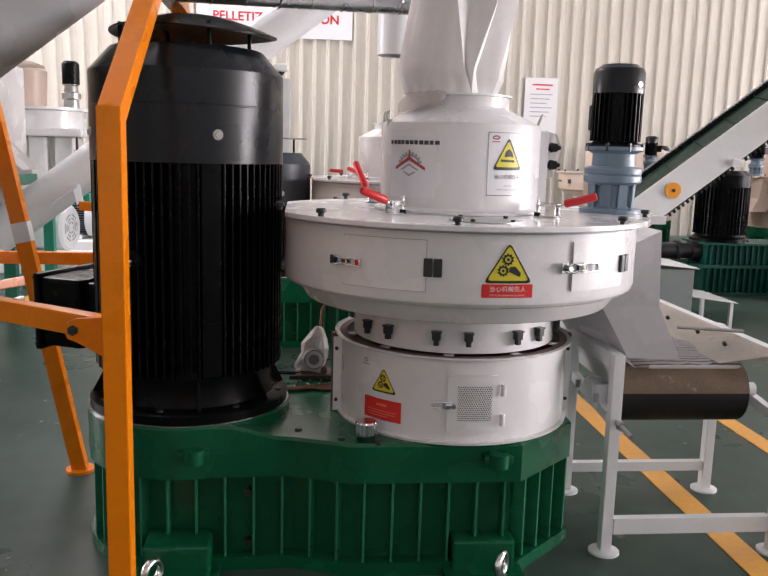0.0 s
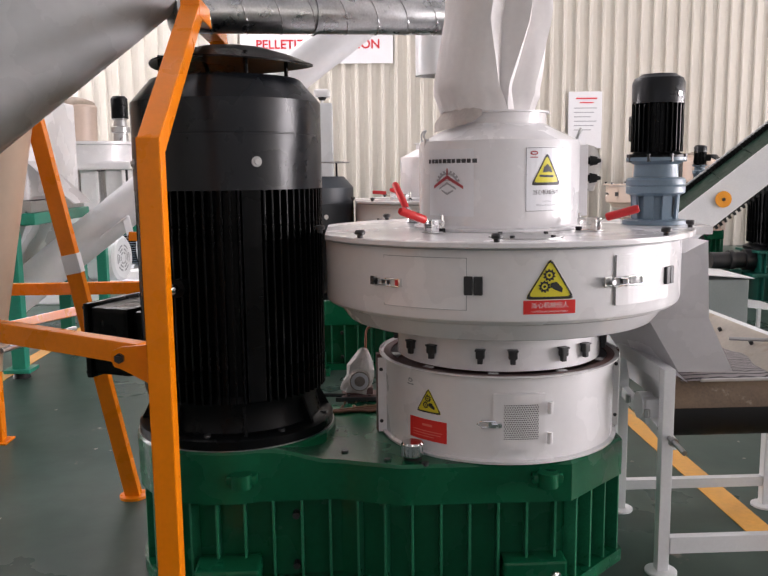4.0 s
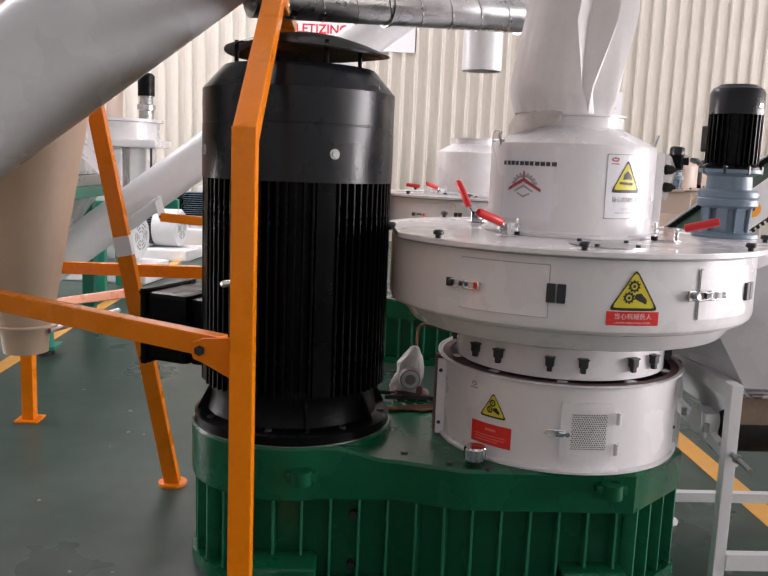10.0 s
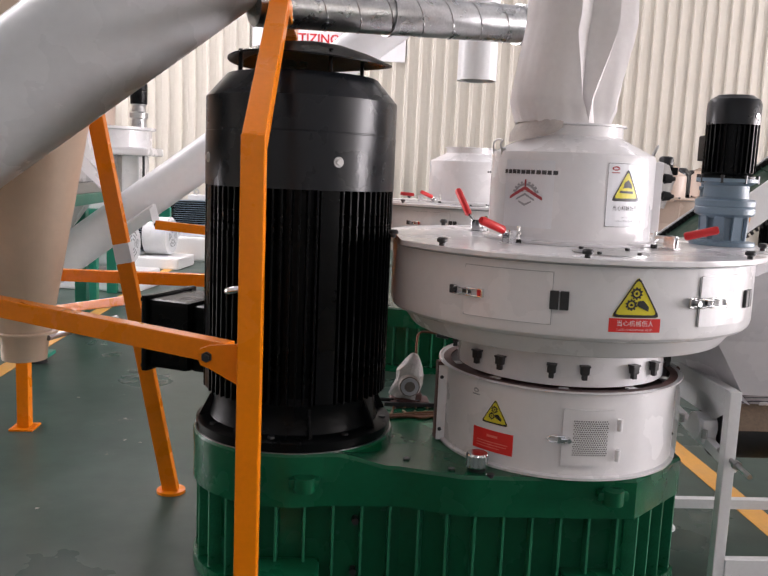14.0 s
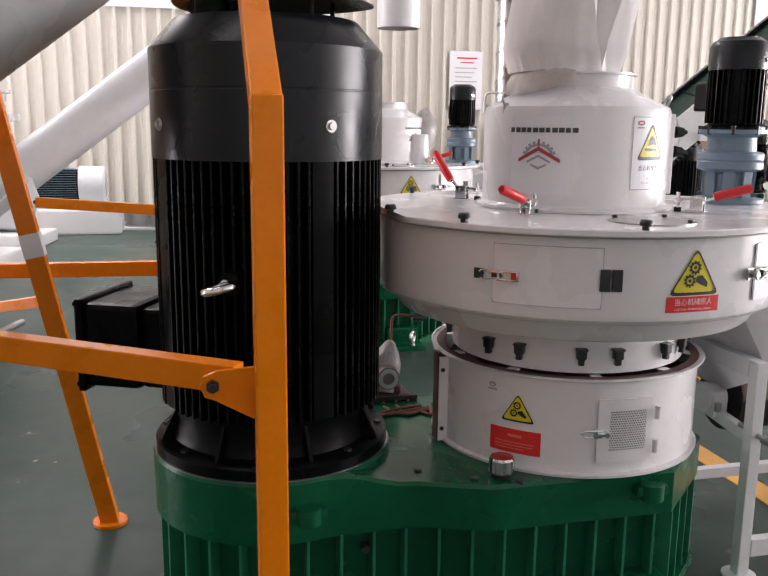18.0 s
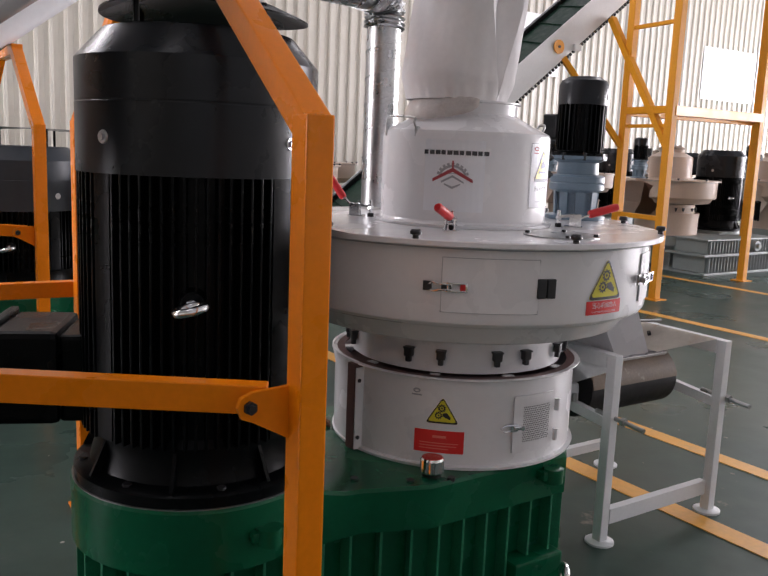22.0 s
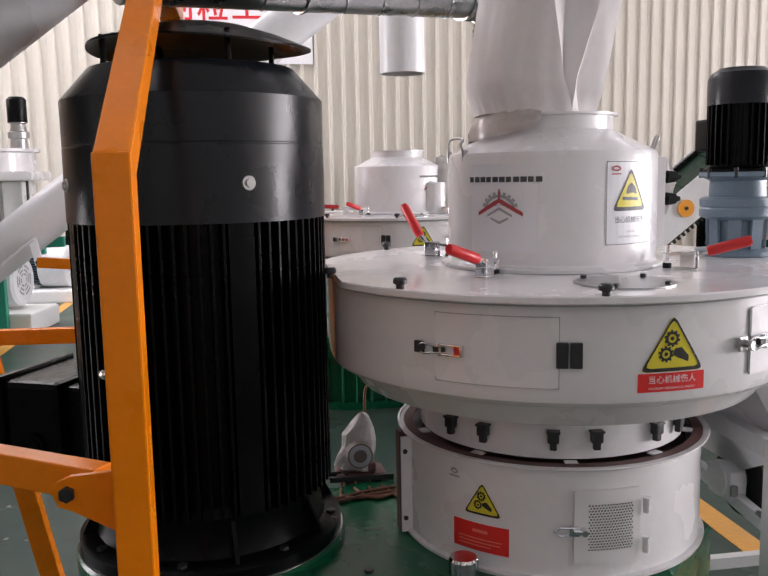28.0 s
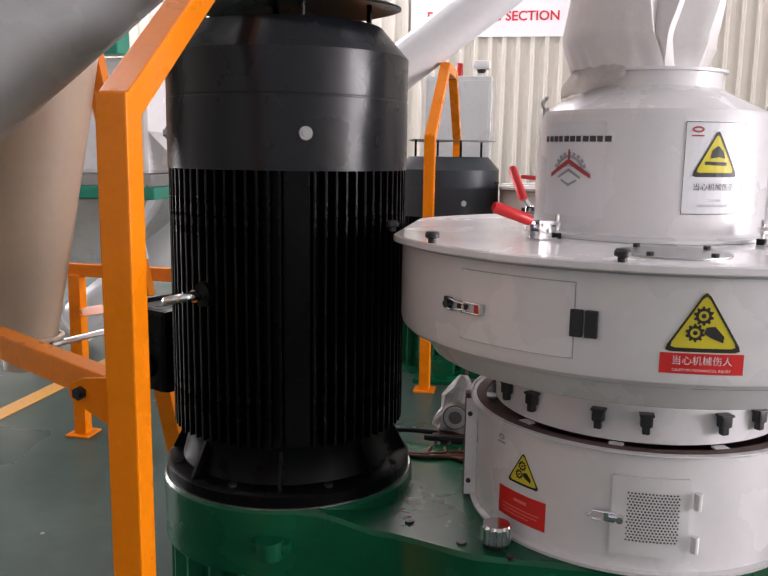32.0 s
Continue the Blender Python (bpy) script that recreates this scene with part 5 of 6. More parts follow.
for a, b in zip(hem, hem[1:]):
    for i in range(40):
        bm.faces.new((a[i], a[i + 1], b[i + 1], b[i]))
bmesh.ops.solidify(bm, geom=list(bm.faces), thickness=0.002)
part("sleeve_hem", bm, CLOTH2, sleeve, "loose thin beige hem over the hopper shoulder", smooth=50)

# ---- screw conveyors ----
TD = Vector((0.797, 0.0, 0.604)).normalized()


def screw_conveyor(axis, r, mat, label, length=(-2.1, 2.6)):
    """A round inclined screw conveyor; axis: a point of its centre line."""
    s = thing("screw_conveyor", label, "conveyor", axis, group="screw conveyors")
    bm = bmesh.new()
    rod(bm, TD * length[0], TD * length[1], r, seg=64)
    tube = part("tube", bm, mat, s, smooth=40)
    for k in (length[0] + 0.05, -0.95, 0.25, 1.45):
        bm = bmesh.new()
        rod(bm, TD * k, TD * (k + 0.012), r + 0.03, seg=64)
        rod(bm, TD * (k + 0.016), TD * (k + 0.028), r + 0.03, seg=64)
        if k != 0.25 and k != -0.95:
            part("flange", bm, mat, tube, smooth=30)
        else:
            bm.free()
    return s


sc = screw_conveyor((-1.0, -0.03, 2.285), 0.212, GREY, "large grey painted screw conveyor tube, inclined over the motor", (-3.4, 2.4))
bm = bmesh.new()
box(bm, (1.0, -0.2, 0.66), (1.28, 0.2, 1.1), 0.01)
part("outlet_box", bm, GREY, sc)
sc2 = screw_conveyor((-0.87, 3.12, 2.115), 0.138, LTUBE, "pale painted screw conveyor tube, inclined to the hopper", (-3.3, 2.2))
bm = bmesh.new()
a = Vector((-1.22, -0.15, -1.015))
bar(bm, a - TD * 0.24, a, 0.012, 0.05, 0.002, up=(0, 1, 0.3))
brk = part("brace_bracket", bm, LTUBE, sc2, "welded bracket plate")
bm = bmesh.new()
bar(bm, a - TD * 0.01, a + Vector((0.06, -0.16, -0.13)), 0.05, 0.01, 0.002, up=(0, 1, 0))
part("bracket_arm", bm, LTUBE, brk)
bm = bmesh.new()
rod(bm, a + Vector((0.055, -0.18, -0.125)), a + Vector((0.055, -0.13, -0.125)), 0.014, seg=8)
part("bolt", bm, DARKBOLT, brk)


# ---- orange supports ----
def support_frame(at, to=None):
    """Bent square-tube portal over a motor, with side braces."""
    f = thing("support_frame", "orange painted square steel support frame with bolted braces", "steel frame", at, group="support frames")
    w = 0.061
    for s, y0 in ((1, 0.0), (-1, 1.74)):
        bm = bmesh.new()
        box(bm, (-w / 2, y0 - w / 2, 0.008), (w / 2, y0 + w / 2, 1.484), 0.004)
        part("post", bm, ORANGE, f)
        bm = bmesh.new()
        box(bm, (-0.06, y0 - 0.06, 0), (0.06, y0 + 0.06, 0.01), 0.002)
        part("foot_plate", bm, ORANGE, f)
        bm = bmesh.new()
        a, b = Vector((0, y0, 1.46)), Vector((0.012, y0 + s * 0.62, 1.915))
        bar(bm, a, b, w, w * 0.98, 0.004, up=(1, 0, 0))
        part("sloped_post", bm, ORANGE, f)
    bm = bmesh.new()
    box(bm, (-w / 2 + 0.012, 0.57, 1.88), (w / 2 + 0.012, 1.17, 1.94), 0.004)
    part("head_bar", bm, ORANGE, f)
    if True:
        bm = bmesh.new()
        vs = [(-0.02, 0.03, 0.947), (-0.02, 0.03, 0.83), (-0.108, 0.035, 0.879), (-0.130, 0.035, 0.888), (-0.139, 0.035, 0.911), (-0.132, 0.035, 0.930), (-0.108, 0.035, 0.940)]
        prismv = [bm.verts.new((x, y - 0.012, z)) for x, y, z in vs], [bm.verts.new((x, y, z)) for x, y, z in vs]
        bm.faces.new(prismv[0]), bm.faces.new(prismv[1][::-1])
        for k in range(7):
            bm.faces.new((prismv[0][k], prismv[0][(k + 1) % 7], prismv[1][(k + 1) % 7], prismv[1][k]))
        part("gusset", bm, ORANGE, f)
        bm = bmesh.new()
        rod(bm, (-0.114, 0.03, 0.911), (-0.114, 0.013, 0.911), 0.014, seg=6)
        rod(bm, (-0.114, 0.02, 0.911), (-0.114, 0.006, 0.911), 0.008, seg=10)
        part("brace_bolt", bm, DARKBOLT, f)
        for a, b in (((-0.06, 0.056, 0.914), to),) if to else (((-0.06, 0.056, 0.9145), (-2.6, 1.593, 0.985)), ((0.0, 1.79, 0.86), (-2.5, 2.5, 0.77))):
            bm = bmesh.new()
            bar(bm, a, b, 0.045, 0.06, 0.003)
            part("brace", bm, ORANGE, f)
        if to:
            return f
        bm = bmesh.new()
        box(bm, (-1.40, 2.135, 0.01), (-1.34, 2.195, 0.79), 0.003)
        box(bm, (-1.43, 2.1, 0.0), (-1.31, 2.23, 0.01), 0.002)
        part("brace_post", bm, ORANGE, f)
        bm = bmesh.new()
        bar(bm, (-1.37, 2.19, 0.6), (-0.64, 1.417, 0.82), 0.045, 0.04, 0.003)
        part("low_brace", bm, ORANGE, f)
    return f


sf = support_frame((-1.031, -0.797, 0))
sf2 = support_frame((-0.86, 2.49, 0), (-1.17, 0.30, 0.975))
leg = thing("leaning_support", "orange leaning steel support with round foot and taped label", "steel frame", (-1.49, 0.552, 0))
bm = bmesh.new()
bar(bm, (0, 0, 0.005), (-0.36, 0.0, 1.85), 0.062, 0.05, 0.003, up=(0, 1, 0))
part("leg_bar", bm, ORANGE, leg)
bm = lathe(bmesh.new(), [(0, 0), (0.06, 0), (0.06, 0.012), (0, 0.012)], 24)
part("foot_plate", bm, ORANGE, leg, smooth=30)
bm = bmesh.new()
bar(bm, (-0.19, 0, 0.985), (-0.206, 0, 1.065), 0.066, 0.054, 0.002, up=(0, 1, 0))
part("tape", bm, PAPER, leg, "white tape")

# ---- galvanised duct ----
duct = thing("spiral_duct", "galvanised spiral-seam air duct with flexible elbow", "duct")
E0, E1 = Vector((0.01, 0.545, 1.2)), Vector((0.01, 0.545, 1.90))
DD = Vector((-0.892, -0.445, -0.06)).normalized()
A0 = Vector((-0.1, 0.49, 2.005))
A1 = A0 + DD * 1.14
bm = bmesh.new()
rod(bm, E0, E1, 0.066, seg=40)
part("upright", bm, GALV, duct, smooth=40)
bm = bmesh.new()
rod(bm, A0, A1, 0.072, seg=40)
part("run", bm, GALV, duct, smooth=40)


def seam(p, q, r, pitch):
    ax = (q - p)
    m = ax.to_track_quat("Z", "Y").to_matrix()
    n = int(ax.length / pitch * 24)
    pts = [p + m @ Vector((r * math.cos(k * 0.2618), r * math.sin(k * 0.2618), k / 24 * pitch)) for k in range(n)]
    return path_tube(bmesh.new(), pts, 0.0035, 5)


part("seam", seam(E0, E1, 0.066, 0.10), GALV, duct)
part("seam", seam(A0, A1, 0.072, 0.13), GALV, duct)
for a, b in ((A0 + DD * 0.02, A0 + DD * 0.03), (A0 + DD * 0.62, A0 + DD * 0.63)):
    bm = bmesh.new()
    rod(bm, a, b, 0.079, seg=40)
    part("collar", bm, GALV, duct, smooth=30)
elbow = smooth_path([E1 - Vector((0, 0, 0.02)), E1 + Vector((0.0, 0, 0.05)), E1 + Vector((-0.045, -0.02, 0.105)), A0], 8)
bm = bmesh.new()
rings = []
for i, p in enumerate(elbow):
    d = (elbow[min(i + 1, len(elbow) - 1)] - elbow[max(i - 1, 0)]).normalized().to_track_quat("Z", "Y").to_matrix()
    r = 0.074 + (0.007 if i % 2 else -0.003)
    rings.append([bm.verts.new(p + d @ Vector(((r + 0.005 * noise.noise((k, i, 0.3))) * math.cos(k * 0.2244), (r + 0.005 * noise.noise((k, i, 3.3))) * math.sin(k * 0.2244), 0))) for k in range(28)])
for a, b in zip(rings, rings[1:]):
    for k in range(28):
        bm.faces.new((a[k], a[(k + 1) % 28], b[(k + 1) % 28], b[k]))
part("flexible_elbow", bm, GALV, duct, "crinkled foil elbow")

# ---- belt conveyor table beside the mill ----
tab = thing("belt_table", "white steel belt conveyor stand with tail roller and chute", "conveyor")
for x, y in ((0.53, -0.27), (1.15, -0.295), (0.56, 0.27), (1.17, 0.265)):
    bm = bmesh.new()
    box(bm, (x - 0.02, y - 0.02, 0.01), (x + 0.02, y + 0.02, 0.725), 0.003)
    lg = part("leg", bm, WHITE2, tab)
    bm = lathe(bmesh.new(), [(0, 0), (0.054, 0), (0.054, 0.008), (0.038, 0.012), (0, 0.012)], 28, c=(x, y))
    part("foot_disc", bm, WHITE2, lg, smooth=30)
for lo, hi in (((0.51, -0.249, 0.67), (0.55, 1.6, 0.726)), ((1.13, -0.274, 0.67), (1.17, 1.6, 0.726)), ((0.55, -0.293, 0.075), (1.13, -0.26, 0.135))):
    bm = bmesh.new()
    box(bm, lo, hi, 0.003)
    part("rail", bm, WHITE2, tab)
bm = bmesh.new()
bar(bm, (0.56, 0.268, 0.11), (1.15, 0.268, 0.11), 0.035, 0.04, 0.002)
part("rail", bm, WHITE2, tab)
for x, z in ((0.565, 0.46), (1.2, 0.46)):
    bm = bmesh.new()
    bar(bm, (x, -0.25, z - 0.01), (x, 0.30, z + 0.05), 0.03, 0.04, 0.003)
    part("tension_slide", bm, WHITE2, tab)
    bm = bmesh.new()
    rod(bm, (x - 0.03, -0.42, z + 0.02), (x - 0.03, -0.2, z + 0.035), 0.009, seg=10)
    part("tension_screw", bm, STEEL, tab, "threaded tension screw")
    bm = bmesh.new()
    rod(bm, (x - 0.03, -0.335, z + 0.026), (x - 0.03, -0.32, z + 0.027), 0.017, seg=6)
    part("tension_nut", bm, STEEL, tab)
    bm = bmesh.new()
    if x < 1:
        box(bm, (x - 0.03, -0.06, z), (x + 0.03, 0.07, z + 0.10), 0.02)
        rod(bm, (x - 0.035, 0.005, z + 0.06), (x + 0.035, 0.005, z + 0.06), 0.05)
    else:
        rod(bm, (x - 0.09, 0.0, 0.523), (x - 0.01, 0.0, 0.523), 0.026)
        rod(bm, (x - 0.075, 0.0, 0.523), (x - 0.06, 0.0, 0.523), 0.038)
    part("bearing", bm, WHITE2, tab, smooth=30)
for y in (-0.09, 0.11):
    bm = bmesh.new()
    rod(bm, (0.53, y, 0.5), (0.53, y, 0.53), 0.011, seg=6)
    part("bearing_bolt", bm, STEEL, tab)
bm = bmesh.new()
rod(bm, (0.60, 0.0, 0.523), (1.11, 0.0, 0.523), 0.117, seg=56)
part("tail_roller", bm, RUBBER, tab, "black rubber tail roller", smooth=40)
bm = bmesh.new()
rows = []
for k in range(15):
    a = radians(172 - 82 * k / 14)
    rows.append((0.123 * math.cos(a), 0.523 + 0.123 * math.sin(a)))
rows += [(1.6, 0.646), (1.6, 0.640)] + [(0.118 * math.cos(radians(90 + 82 * k / 14)), 0.523 + 0.118 * math.sin(radians(90 + 82 * k / 14))) for k in range(15)]
A, B = [bm.verts.new((0.605, y, z)) for y, z in rows], [bm.verts.new((1.105, y, z)) for y, z in rows]
for k in range(len(rows)):
    n = (k + 1) % len(rows)
    bm.faces.new((A[k], A[n], B[n], B[k]))
part("belt", bm, WORNBELT, tab, "worn brown conveyor belt edge", smooth=40)
ws = thing("woven_sack", "striped woven sack lying flat on the conveyor belt", "sack", (0.86, 0.3, 0.646))
bm = bmesh.new()
g = []
for j in range(37):
    s = -0.075 + 0.96 * j / 36
    row = []
    for i in range(17):
        lift = 0.003 + 0.008 * (1 + noise.noise((i * 0.28, j * 0.3, 2.1))) * min(1, j / 8) + 0.012 * max(0, (i - 12) / 4) * min(1, j / 10)
        a = max(0.0, -s) / 0.125
        row.append(bm.verts.new((-0.2 + 0.435 * i / 16, -0.3 + max(s, 0) - (0.125 + lift) * math.sin(a), -0.123 + (0.123 + lift) * math.cos(a))))
    g.append(row)
for a, b in zip(g, g[1:]):
    for i in range(16):
        bm.faces.new((a[i], a[i + 1], b[i + 1], b[i]))
part("sack_cloth", bm, STRIPE, ws, smooth=60)
bm = bmesh.new()
bar(bm, (-0.13, -0.3 - 0.131 * math.sin(0.62), -0.123 + 0.131 * math.cos(0.62)), (0.22, -0.3 - 0.131 * math.sin(0.62), -0.123 + 0.131 * math.cos(0.62)), 0.004, 0.016, 0.001, up=(0, -math.sin(0.7), math.cos(0.7)))
part("sack_hem", bm, CLOTH, ws, "pale folded hem")
bm = bmesh.new()
rod(bm, (1.13, 0.0, 0.75), (0.92, 0.12, 0.74), 0.007, seg=8)
part("handle_rod", bm, STEEL, tab)
for a, b in (((1.10, -0.25, 0.72), (0.98, 1.6, 0.65)),):
    bm = bmesh.new()
    vs = [(1.12, -0.28, 0.73), (1.12, 1.6, 0.73), (0.99, 1.6, 0.65), (0.99, -0.1, 0.65)]
    bm.faces.new([bm.verts.new(v) for v in vs])
    bmesh.ops.solidify(bm, geom=list(bm.faces), thickness=0.004)
    part("side_sheet", bm, DUSTY, tab, "dusty white side sheet")
for y in (0.0, 0.22, 0.5):
    bm = bmesh.new()
    rod(bm, (1.06, y, 0.695), (1.052, y, 0.708), 0.008, seg=8)
    part("sheet_bolt", bm, DARKBOLT, tab)
bm = bmesh.new()
vs = [(0.553, -0.245, 0.724), (0.553, 0.5, 0.724), (0.63, 0.5, 0.655), (0.63, -0.2, 0.655)]
bm.faces.new([bm.verts.new(v) for v in vs])
bmesh.ops.solidify(bm, geom=list(bm.faces), thickness=0.003)
part("side_sheet", bm, WHITE2, tab)
bm = bmesh.new()
vs = [(0.56, -0.25, 0.66), (0.56, 0.5, 0.66), (0.58, 0.5, 0.56), (0.58, -0.05, 0.56)]
bm.faces.new([bm.verts.new(v) for v in vs])
bmesh.ops.solidify(bm, geom=list(bm.faces), thickness=0.004)
part("side_sheet", bm, WHITE2, tab)

# ---- second mill ----
mill2 = thing("pellet_mill", "white and green pellet mill with shorter black motor, further back", "pellet mill", (0.13, 3.15, 0), group="pellet mills")
build_gear_case(mill2, GREEN)
build_motor(mill2, 0.345, cowl_paint=COWL_HAZE, dome=0.12, gap=0.1)
build_drum(mill2, WHITE)
hop2 = build_hopper(mill2, WHITE, False)
logo_mark(hop2, 0.2812, -52, 1.36, 0.12)
build_skirt(mill2, WHITE)
build_feeder(mill2)
build_chute(mill2, WHITE)
for g in (((-0.33, 0.02, 1.192), (-0.385, 0.02, 1.236), (-0.485, 0.01, 1.243)), FRONT_LEFT, FRONT_RIGHT):
    toggle_clamp(mill2, *g)
bm = lathe(bmesh.new(), [(0, 1.192), (0.07, 1.192), (0.07, 1.38), (0.064, 1.385), (0, 1.385)], 32, c=(0.2, -0.2))
part("sight_pipe", bm, WHITE, mill2, "short white inspection pipe", smooth=30)
bm = lathe(bmesh.new(), [(0, 1.3), (0.07, 1.3), (0.085, 1.38), (0.08, 1.46), (0.04, 1.54), (0, 1.55)], 20, c=(0.27, -0.08))
for v in bm.verts:
    v.co += noise.noise_vector(v.co * 18) * 0.02
part("plastic_wrap", bm, PLASTIC, mill2, "crumpled clear plastic wrap", smooth=50)

pipe = thing("outlet_pipe", "pale grey open-ended sheet metal pipe hanging from the roof", "pipe", (0.015, 2.29, 1.972))
bm = lathe(bmesh.new(), [(0.12, 5.83), (0.12, 0), (0.112, 0), (0.112, 5.83)], 40)
part("pipe_shell", bm, LTUBE, pipe, smooth=30)
bm = bmesh.new()
box(bm, (-0.15, -0.9, 5.76), (-0.125, 1.3, 5.835), 0.003)
box(bm, (0.125, -0.9, 5.76), (0.15, 1.3, 5.835), 0.003)
part("hanger_bar", bm, STEEL, pipe)

# ---- inclined cleated belt conveyor ----
CD = Vector((0.794, 0.0, 0.608)).normalized()
CN = Vector((-CD.z, 0, CD.x))
ic = thing("inclined_conveyor", "white inclined belt conveyor with green cleated belt", "conveyor", (2.76, 4.25, 1.114))
for y, nm in ((0.0, "side_plate"), (0.62, "side_plate")):
    bm = bmesh.new()
    bar(bm, CD * -0.75 + Vector((0, y + 0.01, 0)), CD * 5.5 + Vector((0, y + 0.01, 0)), 0.012, 0.29, 0.0, up=CN.cross(CD).cross(CD))
    part(nm, bm, WHITE2, ic)
for k in range(6):
    bm = bmesh.new()
    q = CD * (k * 1.19) + Vector((0, -0.004, 0))
    rod(bm, q, q + Vector((0, -0.012, 0)), 0.072, seg=28)
    part("roller_cover", bm, ORDISC, ic, "orange round roller cover", smooth=30)
    bm = bmesh.new()
    rod(bm, q + Vector((0, -0.01, 0)), q + Vector((0, -0.02, 0)), 0.015, seg=12)
    part("roller_bolt", bm, DARKBOLT, ic)
bm = bmesh.new()
bar(bm, CD * -0.7 + CN * 0.09 + Vector((0, 0.32, 0)), CD * 5.5 + CN * 0.09 + Vector((0, 0.32, 0)), 0.58, 0.01, 0, up=CN)
bar(bm, CD * -0.7 - CN * 0.16 + Vector((0, 0.32, 0)), CD * 5.5 - CN * 0.16 + Vector((0, 0.32, 0)), 0.58, 0.01, 0, up=CN)
belt = part("belt", bm, BELT, ic, "green ribbed conveyor belt")
bm = bmesh.new()
for k in range(124):
    q = CD * (-0.68 + k * 0.05)
    bar(bm, q - CN * 0.15 + Vector((0, 0.03, 0)), q - CN * 0.19 + Vector((0, 0.03, 0)), 0.022, 0.022)
for y in (0.045, 0.595):
    for k in range(310):
        q = CD * (-0.68 + k * 0.02) + Vector((0, y + (0.006 if k % 2 else -0.006), 0))
        bar(bm, q + CN * 0.095, q + CN * (0.132 if k % 2 else 0.14), 0.016, 0.021)
tagged(part("belt_sidewall", bm, RUBBER, ic), kind="stuff")
for k in range(16):
    bm = bmesh.new()
    q = CD * (-0.6 + k * 0.36) + CN * 0.104
    bar(bm, q + Vector((0, 0.06, 0)), q + CD * 0.14 + Vector((0, 0.58, 0)), 0.005, 0.016, 0, up=CN)
    part("cleat", bm, BELT, ic)
for k in (0.62, 2.6, 4.4):
    bm = bmesh.new()
    q = CD * k - CN * 0.15
    box(bm, (q.x - 0.05, -0.03, q.z - 0.035), (q.x + 0.05, 0.0, q.z + 0.035), 0.004)
    part("bracket", bm, WHITE2, ic)


# ---- orange gantry ----
def gantry_post(parent, x, y, h, w=0.085):
    bm = bmesh.new()
    box(bm, (x - w / 2, y - w / 2, 0.01), (x + w / 2, y + w / 2, h), 0.004)
    part("post", bm, ORANGE2, parent)
    bm = bmesh.new()
    box(bm, (x - 0.09, y - 0.09, 0), (x + 0.09, y + 0.09, 0.012), 0.003)
    part("foot_plate", bm, ORANGE2, parent)


gan = thing("conveyor_gantry", "tall orange steel gantry with diagonal braces", "steel frame")
for x, y in ((5.29, 3.25), (5.40, 3.92), (7.58, 3.74), (8.60, 4.42)):
    gantry_post(gan, x, y, 6.2)
for a, b, w in (((5.29, 3.25, 1.93), (7.58, 3.74, 1.98), 0.1), ((5.40, 3.92, 1.93), (8.60, 4.42, 1.98), 0.08), ((5.29, 3.25, 1.94), (5.40, 3.92, 1.94), 0.075), ((5.29, 3.25, 1.78), (5.40, 3.92, 1.78), 0.035), ((5.29, 3.25, 2.8), (5.40, 3.92, 2.8), 0.04), ((5.29, 3.25, 0.84), (5.40, 3.92, 0.84), 0.05),
                ((5.29, 3.25, 1.55), (5.40, 4.22, 2.93), 0.07), ((5.38, 3.92, 1.55), (4.75, 4.27, 2.46), 0.06), ((7.58, 3.74, 1.1), (8.60, 4.42, 1.1), 0.05), ((7.58, 3.74, 1.98), (8.60, 4.42, 1.98), 0.08)):
    bm = bmesh.new()
    bar(bm, a, b, w, w, 0.004)
    part("beam", bm, ORANGE2, gan)


# ---- mills in store further off ----
def store_mill(at, turn, paint, gear, label, drop=0.1):
    m = thing("pellet_mill", label, "pellet mill", at, "pellet mills", turn=turn)
    build_gear_case(m, gear)
    build_motor(m, drop, False)
    build_drum(m, paint)
    hop = build_hopper(m, paint, False)
    build_skirt(m, paint, False)
    build_feeder(m)
    build_chute(m, paint)
    bm = bmesh.new()
    lathe(bm, [(0.17, 1.588), (0.165, 1.61), (0.1, 1.635), (0.03, 1.63), (0, 1.64)], 24)
    for v in bm.verts:
        v.co += noise.noise_vector(v.co * 14) * 0.02
    part("inlet_wrap", bm, DIRT, hop, "brown sack tied over the inlet", smooth=60)
    return m


ma = store_mill((7.76, 5.08, 0), 172, BEIGE, MGREY, "beige pellet mill with grey gear case and black motor, in store")
copy_thing(ma, pose(10.6, 5.3, 0, 0, 0, 174))
copy_thing(ma, pose(8.6, 7.6, 0, 0, 0, 178))
copy_thing(ma, pose(11.3, 8.0, 0, 0, 0, 181))
copy_thing(ma, pose(13.6, 6.4, 0, 0, 0, 175))
mb = store_mill((3.55, 8.05, 0), 246, BEIGE, GREEN, "beige pellet mill with green gear case, in store")
copy_thing(mb, pose(4.85, 9.7, 0, 0, 0, 246))
copy_thing(mb, pose(6.4, 8.6, 0, 0, 0, 200))

